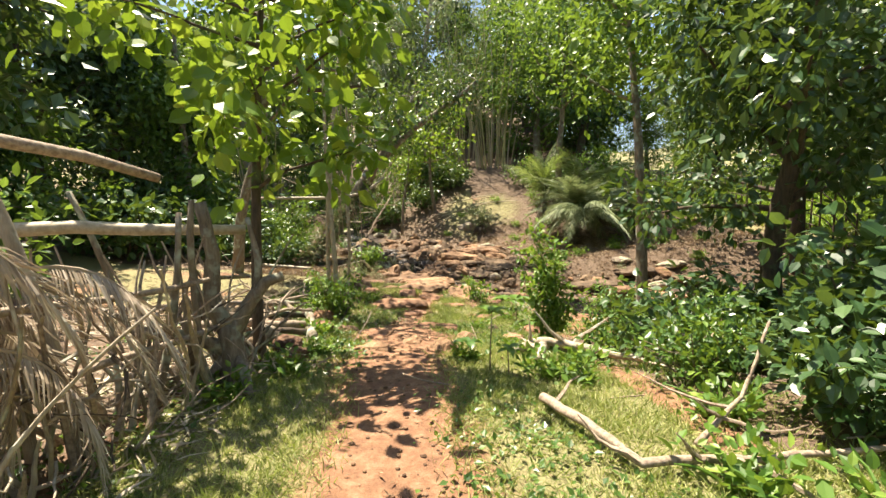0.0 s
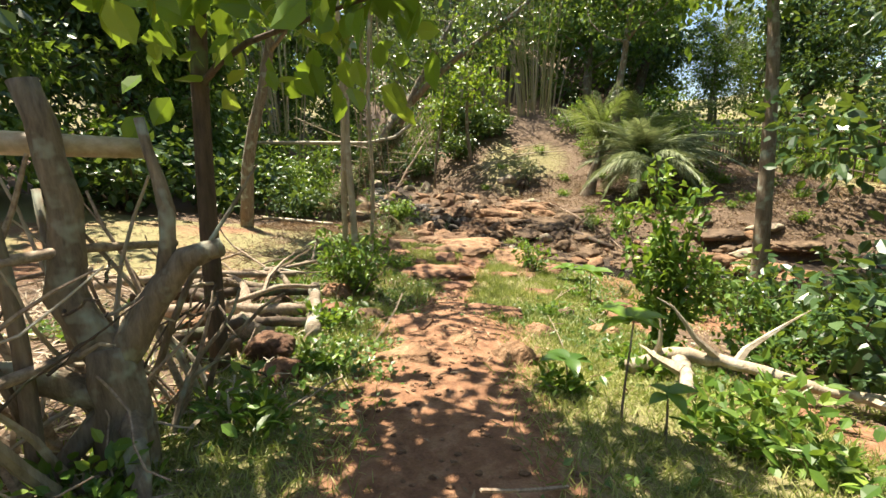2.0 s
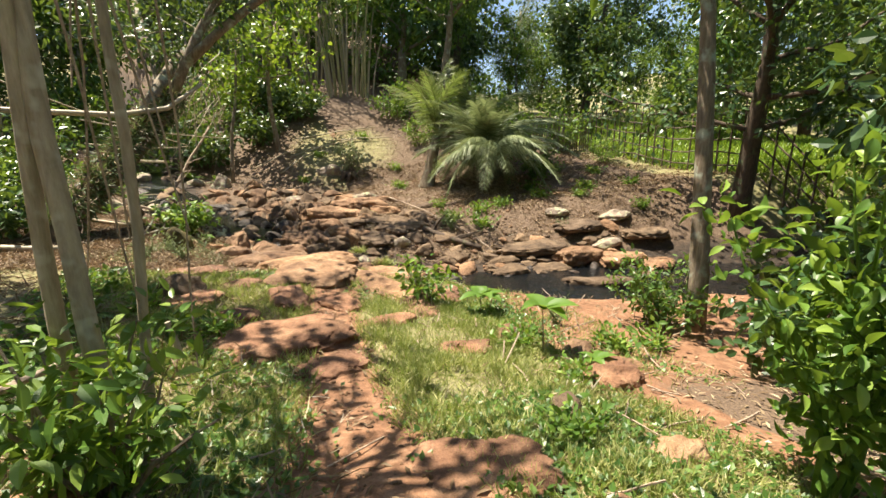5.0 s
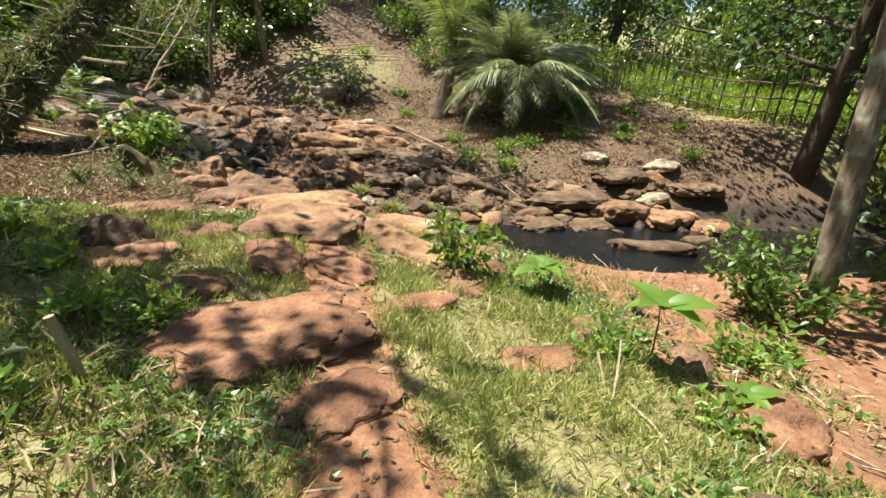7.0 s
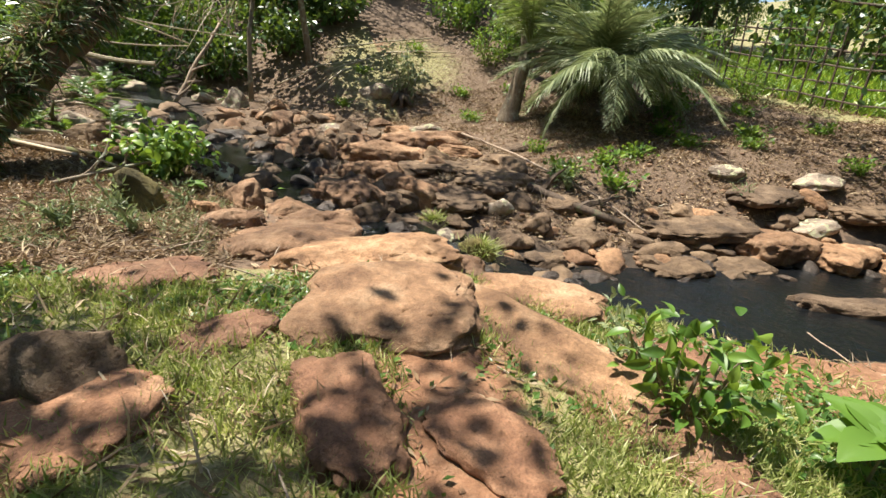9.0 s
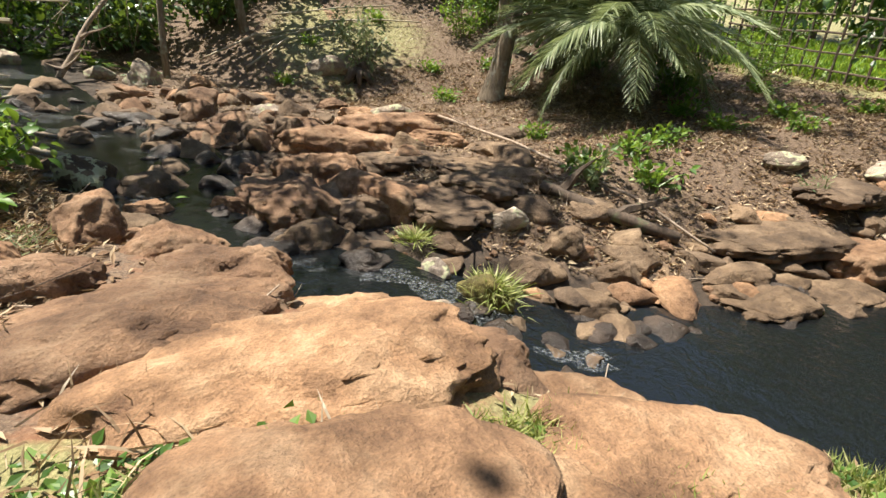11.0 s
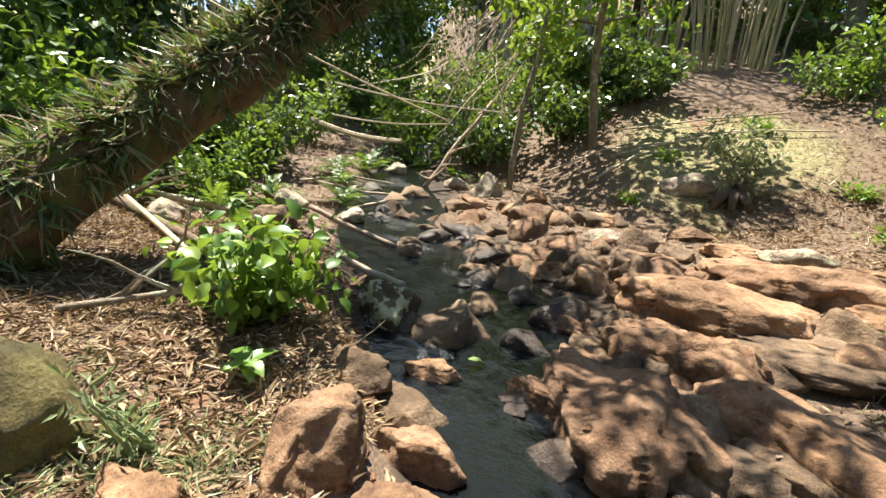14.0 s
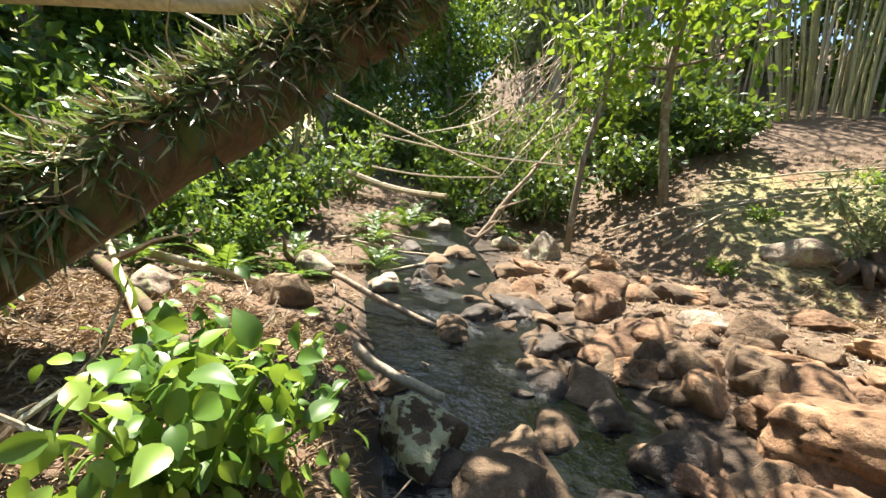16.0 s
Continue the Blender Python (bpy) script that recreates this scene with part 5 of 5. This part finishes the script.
for k in range(7):
    a = k * .9
    part("root", Shape().tube([(.06 * math.cos(a), .06 * math.sin(a), .34 - .03 * k), (.16 * math.cos(a), .16 * math.sin(a), .14), (.32 * math.cos(a), .32 * math.sin(a), -.06)], [.07, .075, .04], 8, .2, k), BARK_DARK, stump, smooth=True)
stand(stump, 1.62, 19.7)


# ---- bamboo ----
def bamboo_clump(x, y, count, seed, spread=.8, height=8.5):
    root = thing("bamboo_clump", "dense clump of tall bamboo canes with drooping leaves", "bamboo", "bamboo clumps")
    rng, nr = random.Random(seed), np.random.RandomState(seed)
    tips = []
    for k in range(count):
        a, r = rng.uniform(0, 6.28), spread * math.sqrt(rng.random())
        px, py = r * math.cos(a), r * math.sin(a)
        pts = [Vector((px, py, -.2))]
        w = Vector((px * .10 + rng.uniform(-.05, .05), py * .10 + rng.uniform(-.05, .05), 1)).normalized()
        h = height * rng.uniform(.7, 1.1)
        for i in range(8):
            pts.append(pts[-1] + w * h / 8)
            w = (w + Vector((px, py, 0)) * .05 + Vector((rng.uniform(-.04, .04), rng.uniform(-.04, .04), 0))).normalized()
        part("cane", Shape().tube(pts, taper(rng.uniform(.028, .045), .012, 9), 6), BAMBOO if rng.random() < .6 else BAMBOO_DRY, root)
        tips += pts[4:]
        for q in pts[4:]:
            tips += limb_points(q, (rng.uniform(-1, 1), rng.uniform(-1, 1), rng.uniform(-.6, .3)), 1.0, rng, 3, .2)[1:]
    s = Shape()
    spray(s, tips, 60 * count, .4, .22, DIAMOND, nr, .45, .5, -.9)
    part("leaves", s, LEAF_MID, root)
    return stand(root, x, y)


bamboo_clump(3.0, 26.6, 34, 161, 1.1)
bamboo_clump(1.0, 27.6, 26, 162, 1.0)
bamboo_clump(-1.4, 26.8, 18, 163, .9)
bamboo_clump(-8.2, 20.5, 14, 164, .8)


# ---- bamboo fence round the sunny field ----
def lattice_fence(name, label, corners, gap, height, rails, r, material, seed):
    root = thing(name, label, "fence")
    rng = random.Random(seed)
    for (x0, y0), (x1, y1) in zip(corners[:-1], corners[1:]):
        length = math.hypot(x1 - x0, y1 - y0)
        for k in range(int(length / gap)):
            u = (k + rng.uniform(-.15, .15)) * gap / length
            x, y = x0 + (x1 - x0) * u, y0 + (y1 - y0) * u
            z, h = land_at(x, y), height * rng.uniform(.86, 1.08)
            part("post", Shape().tube([(x, y, z - .15), (x + rng.uniform(-.03, .03), y, z + h * .5), (x + rng.uniform(-.05, .05), y, z + h)], [r, r, r * .85], 6), material, root)
        for j in range(rails):
            f = .12 + .76 * j / (rails - 1)
            pts = []
            for i in range(9):
                x, y = x0 + (x1 - x0) * i / 8, y0 + (y1 - y0) * i / 8
                pts.append((x, y, land_at(x, y) + height * f + rng.uniform(-.03, .03)))
            part("rail", Shape().tube(pts, r * .8, 6), material, root)
    return root


lattice_fence("lattice_fence", "open lattice fence of thin brown bamboo sticks", [(10.9, 19.0), (10.7, 14.6), (10.4, 12.0), (10.2, 9.0)], .34, 1.8, 5, .026, BARK_DARK, 171)
lattice_fence("board_fence", "close brown stick fence above the palms", [(10.8, 19.1), (8.6, 20.0)], .085, 1.35, 3, .03, BARK, 172)
# shade tree at the pool's far end
stand(build_tree("shade_tree", "dark glossy-leaved tree hanging over the fence", 181, 7.0, .19, LEAF_DARK, .34, 4.0, 10000, .15, OVAL, 1.1, BARK_DARK, (-.08, .02), 15, .55, -.5, ""), 9.4, 12.0)
stand(build_tree("shade_tree", "dark glossy-leaved tree on the near bank", 182, 5.5, .12, LEAF_DARK, .42, 2.3, 7000, .14, OVAL, 1.1, BARK_DARK, (.0, 0), 12, .45, -.5, ""), 4.1, 5.7)
stand(build_tree("glade_tree", "tree with bright yellow-green hand-sized leaves above the slope", 183, 5.2, .09, LEAF_YELLOW, .5, 2.2, 1500, .2, OVAL, 1.3, BARK, (.0, -.1), 9, .4, -.4, ""), -.4, 22.6)
# added tree: its high crown is placed to shade the weeds on the left
stand(build_tree("far_path_tree", "leafy tree added on the left for its shade", 184, 7.5, .12, LEAF_FRESH, .58, 2.0, 2400, .17, OVAL, 1.2, BARK, (.24, -0.08), 10, .45, -.4, ""), -5.2, 11.3)
# the broad crown is made up, set high to shade the right bank
stand(build_tree("bank_tree", "grey tree above the palms, broad crown added for shade", 185, 7.5, .15, LEAF_MID, .6, 3.4, 8000, .17, OVAL, 1.1, BARK, (-.12, -.24), 14, .5, -.4, ""), 5.4, 20.8)


# ---- small cover: grass, litter, weeds, twigs ----
def scatter(count, box, want, seed):
    rng = np.random.RandomState(seed)
    x, y = rng.uniform(box[0], box[1], count), rng.uniform(box[2], box[3], count)
    keep = rng.uniform(0, 1, count) < want(x, y)
    x, y = x[keep], y[keep]
    return x, y, land(x, y), rng


def cover_stuff(name, label, category, count, box, want, seed, material, template, size, upright, width=1.0, flat=.3, lift=.0):
    x, y, z, rng = scatter(count, box, want, seed)
    n = len(x)
    way = np.stack([rng.normal(0, 1, n), rng.normal(0, 1, n), rng.normal(upright, .25 * upright + .12, n)], -1)
    s = Shape()
    s.leaves(np.stack([x, y, z + lift], -1), way, size * rng.uniform(.5, 1.3, n), template, rng, width, flat)
    return tagged(part(name, s, material), label, category, kind="stuff")


def tuft(x, y):
    return .35 + .65 * soft(.5 + 1.2 * ripple(x, y, 3.0))


cover_stuff("grass", "short sunlit green grass beside the path", "grass", 210000, (-2.6, 2.4, .4, 6.3), lambda x, y: np.clip(covers(x, y)[0] * 1.4 - .2, 0, 1) * tuft(x, y), 201, GRASS, BLADE, .07, 1.1, 1.1)
cover_stuff("grass", "thin tufts of grass between the stones", "grass", 190000, (-2.6, 2.6, 6.0, 11.2), lambda x, y: np.clip(covers(x, y)[0] * 1.4 - .12, 0, 1) * tuft(x, y) ** 1.5, 202, GRASS, BLADE, .085, 1.4, 1.1)
cover_stuff("field_grass", "bright sunny field grass behind the fence", "grass", 60000, (10.6, 24, 6, 25), lambda x, y: np.clip((x - 10.2) / 1.0, 0, 1), 203, LEAF_YELLOW, BLADE, .26, 1.4, 2.2)
cover_stuff("creeping_weeds", "low creeping green weeds on the shaded ground", "weeds", 120000, (-3.2, 2.4, 1.8, 11.4), lambda x, y: np.clip((1.3 * ripple(x + 9, y, 1.1) + .1) * (.25 + .75 * soft((y - 4) / 2)) + .75 * ((x < -.75) & (y > 4.5)) * soft(.6 + 1.2 * ripple(x, y, 1.9)), 0, 1) * (1 - np.exp(-((x - path_middle(y)) / .5) ** 2)), 204, LEAF_MID, DIAMOND, .045, .5, 1.4, .8, .02)
cover_stuff("leaf_litter", "dry brown fallen leaves and husks", "litter", 105000, (-7, 9, 4.5, 24), lambda x, y: np.clip(covers(x, y)[1] * .8, 0, 1) * (covers(x, y)[2] < .5), 205, STRAW, DIAMOND, .08, .18, .5, .9, .012)
cover_stuff("leaf_litter", "dry narrow bamboo leaves on the near bank", "litter", 24000, (-5.0, -1.4, 11.3, 15.6), lambda x, y: (covers(x, y)[2] < .6) * .9, 206, STRAW, DIAMOND, .09, .25, .36, .7, .015)
cover_stuff("leaf_litter", "scattered dry leaves on the path", "litter", 1500, (-3.5, 2.5, .5, 11.5), lambda x, y: np.full(np.shape(x), .7), 207, STRAW, DIAMOND, .05, .2, .5, .9, .01)
cover_stuff("leaf_litter", "pale dry frond scraps under the stick fence", "litter", 9000, (-4.5, -1.35, .8, 6.5), lambda x, y: np.clip(.3 + 1.2 * ripple(x, y, 1.7), .1, 1), 209, FROND_DRY, STRIP, .16, .3, .8, .7, .015)
cover_stuff("bank_grass", "pale yellow-green grass tufts on the near bank", "grass", 6500, (-3.3, -1.6, 11.8, 13.4), lambda x, y: np.clip(.35 + 1.5 * ripple(x, y, 2.6), 0, 1), 212, LEAF_GREY, BLADE, .11, .7, .8)
cover_stuff("litter_scraps", "dark leaf scraps and chips on the shaded bank", "litter", 60000, (1.0, 11.0, 12.5, 20), lambda x, y: (covers(x, y)[2] < .6) * np.clip(.6 + .8 * ripple(x, y, 1.8), .15, 1), 213, STRAW, DIAMOND, .075, .3, .6, .6, .012)
cover_stuff("straw", "dry straw and withered stems over the weeds", "straw", 7000, (-4.2, -.7, 6.2, 11.6), lambda x, y: np.clip(.5 + 1.2 * ripple(x, y, 2.1), .1, 1), 210, STRAW, BLADE, .17, .35, .8, .3, .02)
cover_stuff("dry_grass", "tufts of pale dry grass among the stones", "grass", 30000, (-4.5, 6, 7.0, 23), lambda x, y: np.clip(1.6 * ripple(x, y + 5, 2.3) - .25 + .9 * np.exp(-(((x - 2.4) / 2.3) ** 2 + ((y - 21.6) / 2.8) ** 2)), 0, 1) * (covers(x, y)[2] < .4), 208, FROND_DRY, BLADE, .13, .9, .9)
sticks = Shape()
rk = random.Random(211)
for k in range(420):
    x, y = (rk.uniform(-4.5, 3.0), rk.uniform(2.5, 12)) if k < 220 else (rk.uniform(-5.5, 6), rk.uniform(12, 21))
    if abs(x - float(path_middle(y))) < .5 and rk.random() < .8:
        continue
    z = land_at(x, y) + .02
    sticks.tube(limb_points((x, y, z), (rk.uniform(-1, 1), rk.uniform(-1, 1), rk.uniform(-.05, .12)), rk.uniform(.12, .5), rk, 3, .15), rk.uniform(.003, .008), 4)
tagged(part("twig_litter", sticks, DEAD), "scattered thin dry twigs on the ground", "twigs", kind="stuff")

# white water at the little falls
foam = Shape()
for cx, cy, rx, ry in ((-.2, 13.25, .12, .08), (.35, 12.95, .2, .1), (.6, 12.7, .16, .2), (.85, 12.38, .15, .2), (1.25, 11.95, .22, .1), (-1.45, 14.75, .12, .1), (-2.0, 15.0, .14, .2), (-1.55, 16.2, .3, .12), (-2.5, 17.0, .35, .14), (-2.95, 17.7, .3, .2), (-3.6, 18.9, .35, .2), (-4.1, 20.2, .4, .35), (-1.3, 13.9, .12, .1)):
    verts, faces = [(cx, cy, 0)], []
    for j in range(1, 5):
        for i in range(18):
            w = i * math.pi / 9
            q = j / 4 * (1 + .3 * math.sin(3 * w + cx * 9) + .15 * math.sin(7 * w))
            verts.append((cx + rx * q * math.cos(w) + .4 * ry * q * math.sin(w), cy + ry * q * math.sin(w) - .4 * rx * q * math.cos(w), 0))
    for i in range(18):
        faces.append((0, 1 + i, 1 + (i + 1) % 18))
        for j in range(3):
            faces.append((1 + 18 * j + i, 1 + 18 * (j + 1) + i, 1 + 18 * (j + 1) + (i + 1) % 18, 1 + 18 * j + (i + 1) % 18))
    vv = np.array(verts)
    vv[:, 2] = stream_at(vv[:, 0], vv[:, 1])[2] + .018 + .012 * ripple(vv[:, 0] * 8, vv[:, 1] * 8, 1.0)
    foam.add(vv, faces)
tagged(part("foam", foam, FOAM, smooth=True), "white foam where the stream spills over stones", "foam", kind="stuff")
leaf_float = Shape()
leaf_float.leaves([(-1.2, 14.76, -.80)], [(1, .1, 0)], .12, OVAL, np.random.RandomState(1), 1.0, .98)
tagged(part("fallen_leaf", leaf_float, LEAF_YELLOW), "single yellow leaf floating on dark water", "leaf")

# gravel and clods
gravel = Shape()
ico = bmesh.new()
bmesh.ops.create_icosphere(ico, subdivisions=1, radius=0.5)
ico_v, ico_f = np.array([tuple(v.co) for v in ico.verts]), [tuple(v.index for v in f.verts) for f in ico.faces]
ico.free()
for k in range(1500):
    ny_ = rk.uniform(1.5, 9.5)
    x, y = (float(path_middle(ny_)) + rk.gauss(0, .28), ny_) if k < 600 else (rk.uniform(-3.5, 6.5), rk.uniform(12.3, 20))
    size = rk.uniform(.01, .034) if k < 600 else rk.uniform(.02, .09)
    gravel.add(ico_v * np.array([size * rk.uniform(.8, 1.6), size, size * rk.uniform(.5, .9)]) * (1 + .3 * nt_.uniform(-1, 1, (len(ico_v), 1))) + np.array([x, y, land_at(x, y) + size * .15]), ico_f)
tagged(part("gravel", gravel, ROCK_RED), "loose brown pebbles and clods on bare earth", "gravel", kind="stuff")


# ---- bright grass tufts between the stones ----
def grass_tuft(x, y, z, spread, count, seed):
    rng, nr = random.Random(seed), np.random.RandomState(seed)
    root = thing("grass_tuft", "bright yellow-green grass tuft on a wet stone", "grass", "tufts by the falls")
    pos, way, size = [], [], []
    for _ in range(count):
        a, q = rng.uniform(0, 6.3), abs(rng.gauss(0, .5))
        pos.append((x + spread * q * math.cos(a), y + spread * q * math.sin(a), z - .06 * q))
        way.append((math.cos(a) + rng.gauss(0, .4), math.sin(a) + rng.gauss(0, .4), rng.uniform(.1, 1.4)))
        size.append(rng.uniform(.08, .19))
    s = Shape()
    s.leaves(np.array(pos), np.array(way), np.array(size), STRIP, nr, .55, .6)
    part("foliage", s, GRASS, root)


grass_tuft(.98, 12.62, land_at(.98, 12.62) + .22, .20, 420, 301)
grass_tuft(.70, 13.5, land_at(.70, 13.5) + .10, .16, 220, 302)
